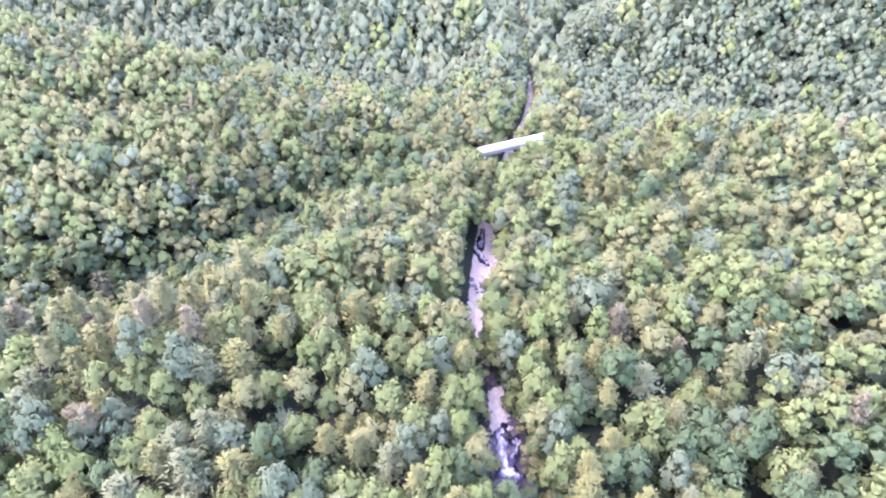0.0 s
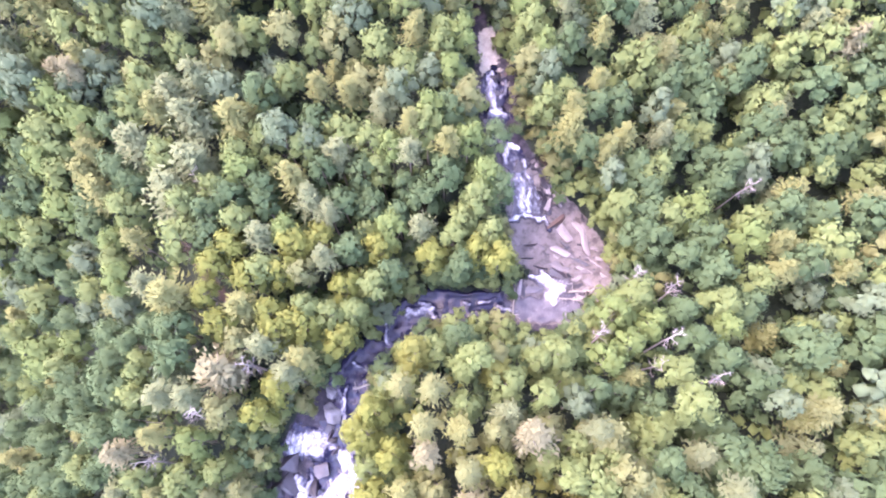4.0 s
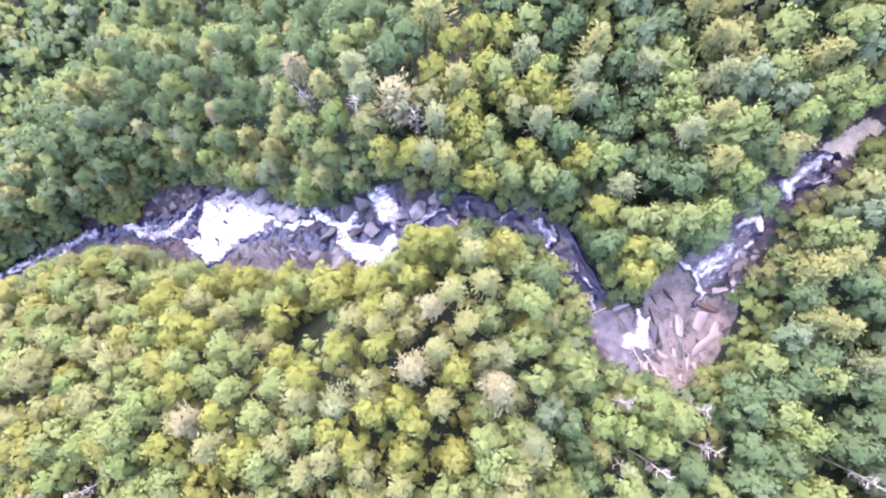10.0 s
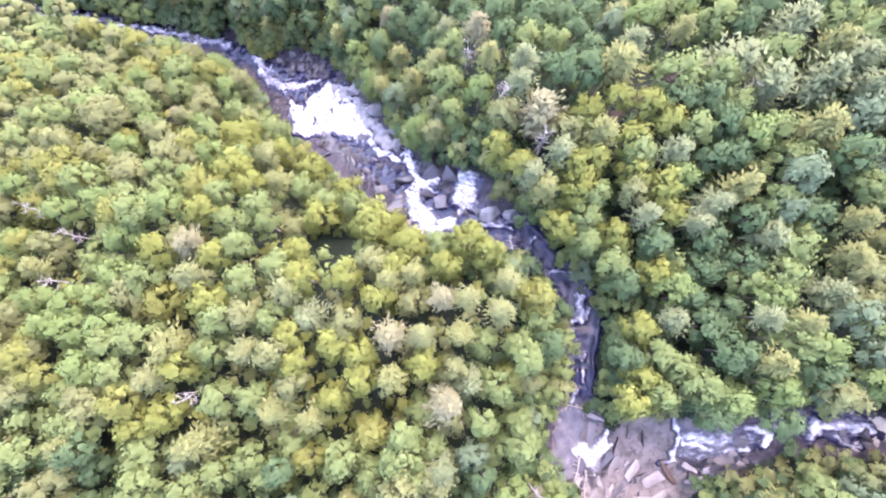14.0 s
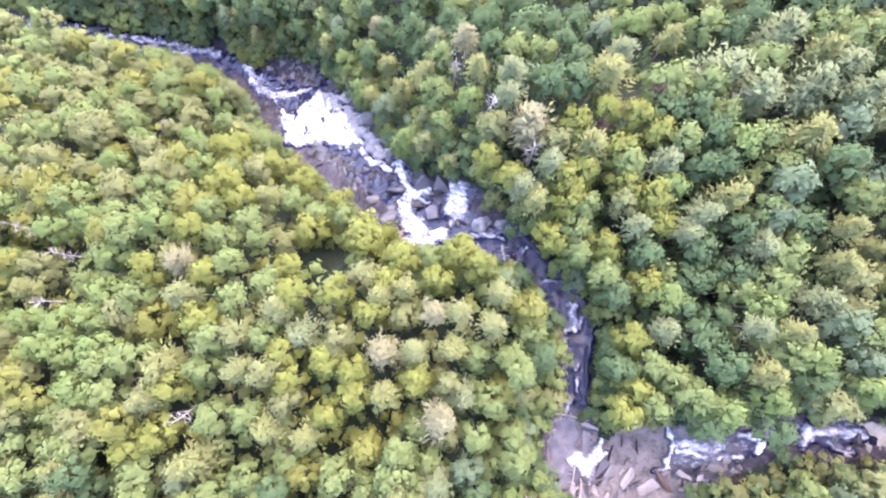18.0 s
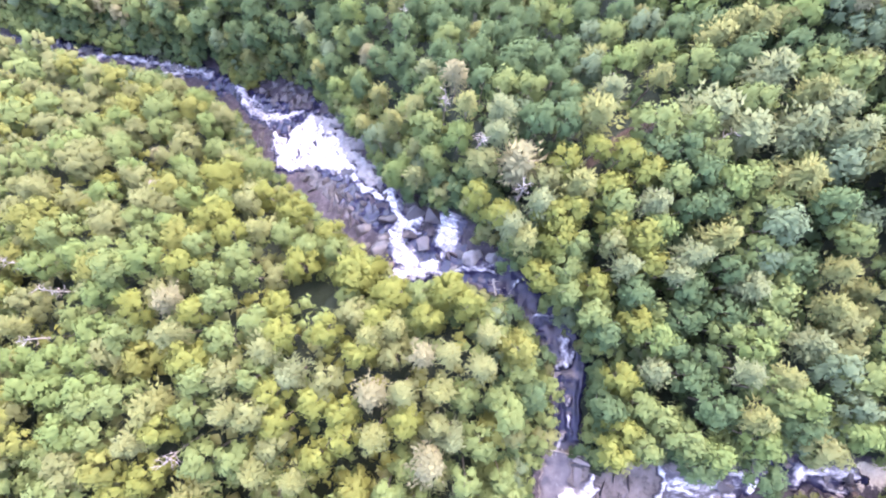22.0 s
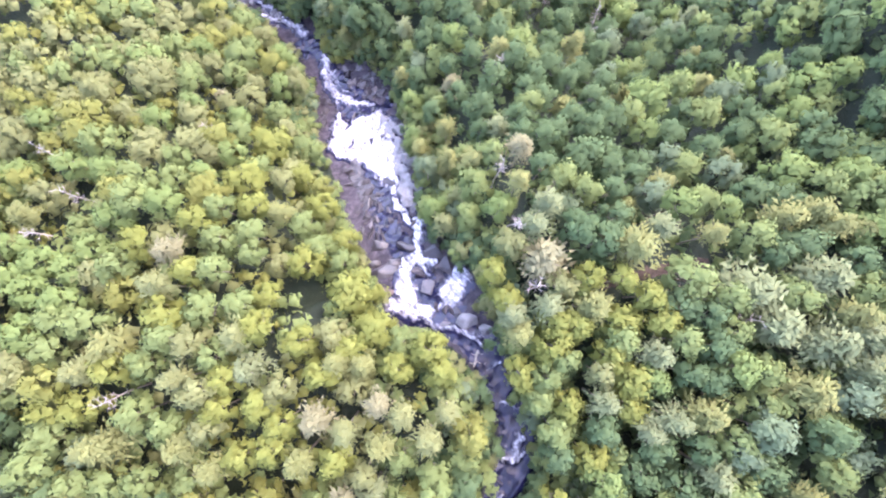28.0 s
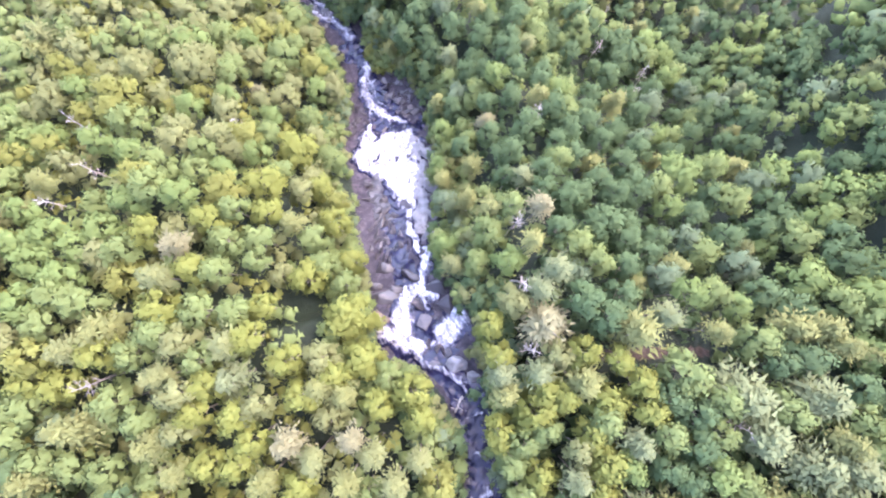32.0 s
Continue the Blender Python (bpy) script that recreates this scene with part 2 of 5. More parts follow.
# ------------------------------------------------------------------ the lie of the land
# The creek from far upstream to the foot of the gorge: x, y, level of the bed, half width of the bare bed
HEAD = [
    (170, 560, 50, 4), (110, 430, 28, 4), (75, 370, 22, 4), (50, 309, 19, 1.4), (44, 274, 18.2, 1.6),
    (38, 250, 17.6, 1.6), (29, 220, 17, 2.2), (18, 180, 16, 1.6), (14.8, 164, 15.5, 2), (13.7, 145, 15, 3.6),
    (10, 126, 14.5, 2.0), (8.5, 112, 14, 1.5), (9.5, 102, 13.6, 1.2), (13.2, 88, 12.9, 3.0),
]
FALLS = [
    (14.8, 78, 12, 4.4), (14.8, 72, 10.8, 4.0), (16.8, 63, 9.6, 3.8), (19.8, 57, 7.2, 4.8), (23, 50.5, 3.6, 7.2),
    (26, 43.5, 1.6, 9.6), (27.5, 36, 0.6, 10.8), (23, 30, 0.2, 6.5), (13, 30.3, 0.1, 2.8), (5, 29.5, 0, 2.6),
    (-2.7, 29.4, -0.2, 3.4), (-10, 24.8, -0.6, 3.2), (-16.5, 17, -1, 3.3),
]
GORGE = [
    (-21.5, 10, -2, 5), (-24.5, 2, -5, 8.5), (-25.5, -5, -9.5, 10.3), (-30, -11.3, -15.5, 9.6), (-37, -22.2, -25.5, 9.4),
    (-47.8, -30.8, -35.5, 11.6), (-56, -40, -42, 12.4), (-65.5, -50, -50.0, 14), (-71.5, -56.5, -54, 12), (-76, -66.5, -58.5, 7.6),
    (-82.5, -79, -63.5, 6.2), (-87.3, -90, -66.5, 6.2), (-91, -103, -69, 5.2), (-93.5, -120, -71.8, 5), (-96.5, -138, -74, 5),
    (-100, -160, -77, 5), (-108, -190, -81, 6), (-130, -240, -88, 7), (-220, -330, -100, 8),
]


def smooth_line(rows, step=1.5):
    """A Catmull-Rom curve through the rows, sampled every step metres or so."""
    p = np.array(rows, float)
    p = np.vstack([2 * p[0] - p[1], p, 2 * p[-1] - p[-2]])
    out = []
    for i in range(1, len(p) - 2):
        n = max(2, int(np.hypot(*(p[i + 1] - p[i])[:2]) / step))
        for k in range(n):
            t = k / n
            out.append(0.5 * (2 * p[i] + (p[i + 1] - p[i - 1]) * t + (2 * p[i - 1] - 5 * p[i] + 4 * p[i + 1] - p[i + 2]) * t * t
                              + (3 * p[i] - p[i - 1] - 3 * p[i + 1] + p[i + 2]) * t ** 3))
    return np.array(out + [p[-2]])


CREEK = smooth_line(HEAD + FALLS + GORGE)
CREEK[:, 2] = np.minimum.accumulate(CREEK[:, 2])


def creek_near(x, y):
    """For each place: the distance to the creek's middle line, which side (left of the flow is positive), the bed's level and half width."""
    x, y = np.asarray(x, float).ravel(), np.asarray(y, float).ravel()
    d, near = np.full(x.shape, 1e9), np.zeros(x.shape, int)
    for k in range(0, len(x), 20000):
        dx = x[k:k + 20000, None] - CREEK[None, :, 0]
        dy = y[k:k + 20000, None] - CREEK[None, :, 1]
        q = dx * dx + dy * dy
        near[k:k + 20000] = q.argmin(1)
    a = CREEK[np.clip(near - 1, 0, len(CREEK) - 1)]
    c = CREEK[np.clip(near + 1, 0, len(CREEK) - 1)]
    way = c[:, :2] - a[:, :2]
    ln = (way ** 2).sum(1) + 1e-9
    t = np.clip(((x - a[:, 0]) * way[:, 0] + (y - a[:, 1]) * way[:, 1]) / ln, 0, 1)
    at = a + t[:, None] * (c - a)
    ox, oy = x - at[:, 0], y - at[:, 1]
    d = np.hypot(ox, oy)
    side = np.sign(way[:, 0] * oy - way[:, 1] * ox)
    return d, side, at[:, 2], at[:, 3]


def wave(x, y, size, seed=0.0):
    """Cheap rolling noise, about -1 to 1."""
    x, y = x / size + seed * 7.3, y / size - seed * 3.1
    return (np.sin(x * 1.7 + 1.3 * np.sin(y * 1.1 + seed)) + np.sin(y * 1.9 + 1.2 * np.sin(x * 1.3 - seed)) + np.sin((x + y) * 1.2 + 2.0 * np.sin((x - y) * 0.7))) / 3


def step(a, b, v):
    t = np.clip((v - a) / (b - a), 0, 1)
    return t * t * (3 - 2 * t)


def ridge(x, y, ax, ay, bx, by, ha, hb, width):
    """A ridge of gaussian section along a line, its height going from ha to hb."""
    vx, vy = bx - ax, by - ay
    t = np.clip(((x - ax) * vx + (y - ay) * vy) / (vx * vx + vy * vy), 0, 1)
    q = (x - ax - t * vx) ** 2 + (y - ay - t * vy) ** 2
    return (ha + (hb - ha) * t) * np.exp(-q / (2 * width * width))


def soft_min(a, b, k):
    h = np.clip(0.5 + 0.5 * (b - a) / k, 0, 1)
    return b + (a - b) * h - k * h * (1 - h)


def hills(x, y):
    g = 3 + 14 * step(50, 112, y)
    g = g + ridge(x, y, -180, 66, -66, 92, 19, 4, 17)          # spur before the side valley
    g = g + ridge(x, y, -66, 92, -22, 150, 3, 3, 15)
    g = g - ridge(x, y, -230, 128, -84, 132, 22, 26, 17)       # side valley
    g = g - ridge(x, y, -84, 132, -26, 182, 34, 25, 15)
    g = g + ridge(x, y, -320, 292, -124, 250, 54, 10, 28)      # long shoulder across the side valley
    g = g + ridge(x, y, -124, 250, -18, 214, 9, 3, 26)
    g = g - ridge(x, y, -300, 352, 0, 292, 34, 24, 34)
    g = g + ridge(x, y, 62, 226, 110, 198, -5, 2, 18)         # shoulder on the far bank
    g = g + ridge(x, y, 110, 198, 210, 120, 2, 14, 20)
    g = g - ridge(x, y, 96, 276, 340, 176, 30, 30, 30)
    g = g + ridge(x, y, -620, 660, -60, 540, 300, 130, 105)    # mountains that close the valley
    g = g + ridge(x, y, 250, 420, 800, 420, 130, 330, 95)
    g = g + ridge(x, y, -900, 1250, 1100, 1250, 430, 430, 330)
    g = g + ridge(x, y, -52, 84, -42, 60, 5, 8, 22)
    g = g - 0.75 * np.maximum(0, -(x + 48)) * step(70, 20, y)  # the land falls away down the gorge
    g = g - 0.36 * np.maximum(0, -(y + 40)) * step(24, -8, x)
    g = np.maximum(g, -75 + 0.05 * np.hypot(x, y))
    return g + 2.0 * wave(x, y, 26, 1.0) + 0.8 * wave(x, y, 9, 2.0)


def bed_height(x, y, d, level, bed):
    """The bare rock of the creek bed: dished, with low ledges and hollows."""
    q = np.clip(d / np.maximum(bed, 0.1), 0, 1)
    steep = step(0.5, -3, level)
    return level + 0.7 * q ** 3 + (0.12 + 0.3 * steep) * wave(x, y, 2.1, 3.0) + (0.08 + 0.2 * steep) * wave(x, y, 0.8, 3.5)


def ground_height(x, y):
    x, y = np.asarray(x, float), np.asarray(y, float)
    shape = x.shape
    x, y = x.ravel(), y.ravel()
    d, side, level, bed = creek_near(x, y)
    g = hills(x, y)
    e = np.maximum(0, d - bed)
    deep = step(-2, -14, level)
    slope = 0.42 + 0.36 * deep
    bank = level + 0.6 + np.minimum(e, 2.5) * 0.55 + slope * e
    g = np.maximum(g, level + 2.5 - 0.5 * np.maximum(0, d - 22))
    out = np.maximum(soft_min(g, bank, 6.0), level + 0.7 - 0.35 * np.maximum(0, d - 26))
    floor_z = bed_height(x, y, d, level, bed)
    z = floor_z + (out - floor_z) * step(-0.5, 1.0, d - bed)
    return z.reshape(shape)


def mesh_object(name, verts, faces, mats, face_mat=None, smooth=False, parent=None):
    """faces: an int array of n x 3 or n x 4."""
    me = bpy.data.meshes.new(name)
    faces = np.asarray(faces, np.int32)
    k = faces.shape[1]
    me.vertices.add(len(verts))
    me.vertices.foreach_set("co", np.asarray(verts, np.float32).ravel())
    me.loops.add(faces.size)
    me.loops.foreach_set("vertex_index", faces.ravel())
    me.polygons.add(len(faces))
    me.polygons.foreach_set("loop_start", np.arange(len(faces), dtype=np.int32) * k)
    for m in mats:
        me.materials.append(m)
    if face_mat is not None:
        me.polygons.foreach_set("material_index", np.asarray(face_mat, np.int32))
    me.polygons.foreach_set("use_smooth", np.full(len(faces), smooth))
    me.update(calc_edges=True)
    ob = new(name, me)
    if parent is not None:
        ob.parent = parent
    return ob


def lattice(nx, ny):
    i = np.arange(nx * ny).reshape(ny, nx)
    return np.stack([i[:-1, :-1], i[:-1, 1:], i[1:, 1:], i[1:, :-1]], -1).reshape(-1, 4)


def spread(lo, hi, fine, reach):
    """Coordinates that are close between lo and hi and widen out to reach."""
    mid = np.arange(lo, hi + 0.01, fine)
    out, s, v = [], fine, hi
    while v < reach:
        s *= 1.12
        v += s
        out.append(v)
    out = np.array(out)
    return np.r_[(lo + hi - out)[::-1], mid, out]


gx, gy = spread(-112, 46, 1.0, 3200), spread(-120, 92, 1.0, 3200)
gy = np.r_[gy[gy <= 92], np.arange(93.5, 300, 1.8), gy[gy > 301]]
GX, GY = np.meshgrid(gx, gy)
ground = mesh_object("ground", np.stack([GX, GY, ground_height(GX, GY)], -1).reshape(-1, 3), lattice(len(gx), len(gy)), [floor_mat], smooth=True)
tagged(ground, "wooded valley floor of leaf litter toned dark as tree shade, cut by a creek bed of wet rock", "ground", kind="structure")




# ------------------------------------------------------------------ water
# Runs of water: from x, y to x, y, the half width at both ends, and how white the water is
RUNS_HEAD_A = [
    (13.8, 163, 12.4, 152.3, 0.8, 0.9, 0.8),
    (11.3, 149.7, 14.0, 143.7, 1.1, 0.9, 0.95),
    (14.4, 83.8, 11.7, 78.6, 0.46, 0.91, 0.35),
    (11.7, 78.6, 13.5, 73.3, 0.91, 1.03, 0.35),
    (12.8, 72.2, 16.1, 71.8, 1.34, 1.34, 0.9),
    (16.7, 63.9, 15.9, 60.8, 1.04, 0.9, 0.85),
    (17.6, 60.6, 19.2, 56.7, 1.5, 1.63, 0.5),
    (18.3, 36.6, 21.9, 35.9, 0.35, 0.5, 1.6),
    (21.9, 35.9, 25.0, 34.4, 0.5, 1, 1.5),
    (23.1, 36.9, 25.3, 35.0, 0.45, 0.8, 1.5),
    (16.2, 48.5, 18.9, 49.2, 0.45, 0.4, 1.6),
    (18.9, 49.2, 21.8, 48.8, 0.4, 0.45, 1.6),
    (21.8, 48.8, 24.7, 49.1, 0.45, 0.4, 1.6),
    (24.7, 49.1, 25.4, 46.9, 0.35, 0.3, 1.5),
    (23.6, 50.5, 22.1, 55.7, 0.5, 0.4, 0.8),
    (19.0, 56.5, 19.5, 50.8, 1.6, 1.9, 0.78),
    (20.7, 55.6, 22.1, 50.7, 1.3, 1.7, 0.64),
    (20.8, 55.0, 21.3, 50.2, 0.45, 0.75, 1.3),
    (18.2, 54.6, 18.6, 50.4, 0.3, 0.5, 0.95),
    (13.6, 81.5, 13.4, 76.5, 1.3, 1.6, 0.8),
    (13.4, 76.5, 14.4, 72.0, 1.6, 1.3, 0.9),
    (13.0, 72.1, 16.0, 72.0, 0.9, 0.7, 1.3),
    (16.9, 79.8, 15.8, 75.5, 0.8, 0.8, 0.85),
    (16.7, 64.5, 18.6, 63.0, 0.7, 0.8, 1.4),
    (19.7, 61.1, 19.0, 58.3, 0.7, 0.9, 1),
    (19.6, 60.2, 22.1, 56.2, 0.49, 0.49, 0.95),
    (19.1, 36.4, 24.3, 34.7, 0.64, 0.78, 1),
    (23.2, 35.8, 26.8, 32.9, 0.95, 1.42, 1.05),
]
RUNS_HEAD_B = [
    (25, 31, 26.4, 33.2, 1.57, 2.35, 1.1),
    (18.6, 28.7, 27.6, 28.6, 1.94, 2.9, 0.3),
    (27.6, 31.1, 32.2, 31.7, 0.36, 0.36, 0.7),
    (12.8, 29, 16.9, 28.6, 0.49, 0.49, 0.8),
    (16.6, 28.8, 18.8, 35.3, 0.3, 0.3, 0.7),
    (13.9, 31.6, 8.4, 31.1, 1.59, 1.71, 0.12),
    (8.4, 31.1, 3.6, 30.6, 1.71, 1.97, 0.12),
    (3.6, 30.6, -0.2, 30.2, 1.97, 2.22, 0.12),
]
RUNS_CHANNEL_A = [
    (3.2, 31.2, -2.8, 30.7, 2.16, 3.15, 0.03),
    (-2.8, 30.7, -8.8, 27.7, 3.15, 3.42, 0.03),
    (-8.8, 27.7, -14.8, 21.1, 3.42, 3.69, 0.03),
    (-14.8, 21.1, -19.7, 13.7, 3.69, 2.99, 0.03),
    (-19.7, 13.7, -21.7, 10.6, 2.99, 1.25, 0.03),
    (-7.6, 28.1, -1.8, 29.4, 0.48, 1.26, 0.9),
    (-4.6, 30.7, -1.8, 29.4, 0.36, 0.36, 0.8),
    (-2.1, 27, -1.8, 29.4, 0.5, 0.5, 0.95),
    (-12.1, 21.7, -10.4, 23.2, 0.31, 0.31, 0.8),
    (-10.4, 23.2, -12.1, 27.8, 0.31, 0.31, 0.8),
    (-16.2, 16.4, -18.3, 18.4, 0.37, 0.37, 0.7),
    (-18.7, 13.5, -20.7, 11.2, 0.37, 0.37, 0.4),
    (12.7, 29, 15.6, 28.8, 0.59, 0.59, 0.8),
    (6.2, 30.8, 10.3, 31.7, 1.2, 1.43, 0.25),
]
RUNS_CHANNEL_B = [
    (-6.9, 29.1, -4.3, 28.6, 0.5, 0.7, 1.5),
    (-4.3, 28.6, -1.3, 29.7, 0.7, 0.5, 1.4),
    (-4.4, 30.6, -1.6, 29.8, 0.4, 0.4, 1.5),
    (-2.6, 26.8, -1.1, 27.9, 0.4, 0.4, 1.4),
    (-10.9, 22.6, -12.1, 27.7, 0.4, 0.35, 1.6),
    (5.4, 30.9, 7.4, 30.1, 0.35, 0.4, 1.3),
    (-17.2, 17.3, -17.9, 18.3, 0.35, 0.35, 1.4),
    (-20.4, 9.4, -19.7, 13.7, 0.6, 0.4, 1.3),
    (12.2, 31.0, 9.4, 29.9, 0.35, 0.3, 1.2),
    (-25.5, 2.6, -20.4, -0.6, 0.9, 0.8, 0.85),
    (-26, 0.7, -24, -2.6, 0.5, 0.4, 0.7),
    (-30.4, -8.6, -28.6, -3.4, 0.8, 0.6, 0.8),
    (-21.8, 12.4, -20.2, 6.2, 0.85, 1.11, 0.62),
    (-20.2, 6.2, -18.9, 0.6, 1.11, 1.51, 0.62),
    (-31, 2.3, -25.5, 2.2, 2.7, 2.3, 1.35),
    (-26.6, -0.3, -24, 2.3, 0.77, 0.76, 0.75),
    (-18.2, -8.8, -20.5, -1.3, 2.3, 2.5, 0.95),
    (-19.7, -4.5, -25.7, -9.8, 2.5, 2.2, 1.0),
    (-25.5, -9.4, -30.3, -10.2, 1.9, 1.7, 1),
    (-30.3, -10.4, -31.6, -5, 1.43, 1.05, 0.9),
    (-31.5, -8.5, -36.3, -11.9, 1.5, 1.4, 0.95),
    (-36.3, -11.9, -40.2, -14, 1.4, 1.5, 1),
]
RUNS_GORGE_A = [
    (-36.6, -12.1, -39.5, -16.6, 0.7, 1.0, 0.95),
    (-39.5, -16.6, -43.2, -23, 1.0, 1.5, 1.05),
    (-29.8, -11.5, -33.5, -9.8, 0.8, 0.7, 0.9),
    (-33.5, -9.8, -37, -12.2, 0.7, 0.8, 0.9),
    (-42.8, -15.1, -37.5, -10.1, 0.44, 0.42, 0.55),
    (-69.2, -43.2, -75.4, -41.2, 1.59, 1.97, -0.1),
    (-70.1, -46.3, -68.1, -52.9, 1.2, 1.8, 0.8),
    (-68.1, -52.9, -68.5, -59.3, 1.8, 2.0, 0.74),
    (-68.5, -59.3, -70.1, -63.3, 2.0, 2.2, 0.72),
    (-70.1, -63.3, -74.8, -68.6, 2.2, 2.1, 0.74),
    (-74.8, -68.6, -79, -70.5, 2.1, 2.4, 0.74),
]
RUNS_GORGE_B = [
    (-75.5, -66.8, -72.2, -61.5, 0.5, 0.5, 0.75),
    (-72.2, -61.5, -70.6, -55.2, 0.5, 0.6, 0.75),
    (-69.2, -56.6, -65.8, -57.4, 0.5, 0.5, 0.75),
    (-79.6, -69.6, -82.4, -74.2, 0.6, 0.6, 0.6),
    (-79, -70.5, -80.8, -73.8, 1.5, 1.08, 0.95),
    (-73.5, -66.2, -77.8, -65.5, 0.56, 0.57, 0.8),
    (-67.9, -58.8, -63.7, -57.5, 0.55, 0.54, 0.8),
    (-68.1, -52.9, -65.2, -48, 0.54, 0.53, 0.7),
    (-80.3, -80.7, -86.3, -75.9, 3.32, 3.32, -0.15),
    (-85.4, -84.1, -87.7, -89.7, 1.7, 1.6, 0.72),
    (-87.7, -89.7, -86.8, -96.2, 1.7, 1.6, 0.72),
    (-86.8, -96.2, -86, -102.3, 1.7, 1.6, 0.72),
    (-88.9, -94.1, -90.2, -107.5, 1.3, 1.3, 0.75),
    (-90.2, -107.5, -93.5, -123.7, 1.3, 1.3, 0.75),
    (-93.5, -123.7, -91, -141.2, 1.3, 1.3, 0.75),
    (-91, -141.2, -96.4, -160.8, 1.3, 1.3, 0.75),
]
RUNS = np.array(RUNS_HEAD_A + RUNS_HEAD_B + RUNS_CHANNEL_A + RUNS_CHANNEL_B + RUNS_GORGE_A + RUNS_GORGE_B, float)
# The broad white sheet where the creek spreads over a steep slab: its outline, and bare ribs of rock that part it
SHEET = np.array([(-43.4, -22.0), (-46.0, -27.5), (-46.6, -30.8), (-49.0, -36.5), (-49.4, -41.0), (-47.8, -45.2), (-49.6, -50.6), (-56.6, -53.6), (-64.3, -56.2),
                  (-60.2, -51.2), (-64.8, -47.9), (-68.6, -43.4), (-66.8, -37.5), (-59.6, -32.2), (-51.8, -26.6)], float)
RIBS = np.array([(-58.5, -49.4, -61.5, -50.0, 0.35, 0.45), (-56.5, -38.8, -57.6, -40.2, 0.15, 0.3), (-53.4, -44.4, -55.0, -45.4, 0.2, 0.3)], float)
SANDS = np.array([(13.4, 83, 13.2, 92, 2.4, 2.2), (14.6, 148, 12.5, 134, 2.8, 2.3), (11, 131, 8.8, 114, 1.8, 1.2), (36, 243, 42, 268, 1.6, 1.4), (33, 222, 36, 235, 1.6, 1.5)], float)

# bare brown earth: a track through the wood, and a slip on the bank
TRACK = np.array([(-42, 28.5, -49, 36.3, 0.8, 0.9), (-49, 36.3, -56, 45.5, 0.9, 0.8), (25.2, 61.7, 26.0, 66.9, 1.4, 1.6), (31.1, 58.1, 33.6, 58.6, 1.2, 1.0)], float)


def along(x, y, rows):
    """For every place and run: how far the place lies inside the run's edge, as a share of its half width."""
    ax, ay, bx, by, ha, hb = rows[:, :6].T
    vx, vy = bx - ax, by - ay
    t = np.clip(((x[:, None] - ax) * vx + (y[:, None] - ay) * vy) / (vx * vx + vy * vy + 1e-9), 0, 1)
    q = np.hypot(x[:, None] - ax - t * vx, y[:, None] - ay - t * vy)
    half = ha + (hb - ha) * t
    return 1 - q / half, half


def ragged(x, y):
    """Places pushed about, so that the edges of the water run unevenly."""
    u = x + 0.75 * wave(x, y, 1.9, 4.0) + 0.2 * wave(x, y, 0.7, 4.4)
    v = y + 0.75 * wave(y, x, 1.7, 5.0) + 0.2 * wave(y, x, 0.6, 5.4)
    return u, v


def inside(x, y, outline):
    """Metres inside an outline, negative outside."""
    a, b = outline, np.roll(outline, -1, 0)
    vx, vy = (b - a).T
    t = np.clip(((x[:, None] - a[:, 0]) * vx + (y[:, None] - a[:, 1]) * vy) / (vx * vx + vy * vy), 0, 1)
    q = np.hypot(x[:, None] - a[:, 0] - t * vx, y[:, None] - a[:, 1] - t * vy).min(1)
    over = (a[None, :, 1] > y[:, None]) != (b[None, :, 1] > y[:, None])
    cut = a[None, :, 0] + (y[:, None] - a[None, :, 1]) / np.where(np.abs(vy) < 1e-6, 1e-6, vy) * vx
    return np.where((over & (x[:, None] < cut)).sum(1) % 2 == 1, q, -q)


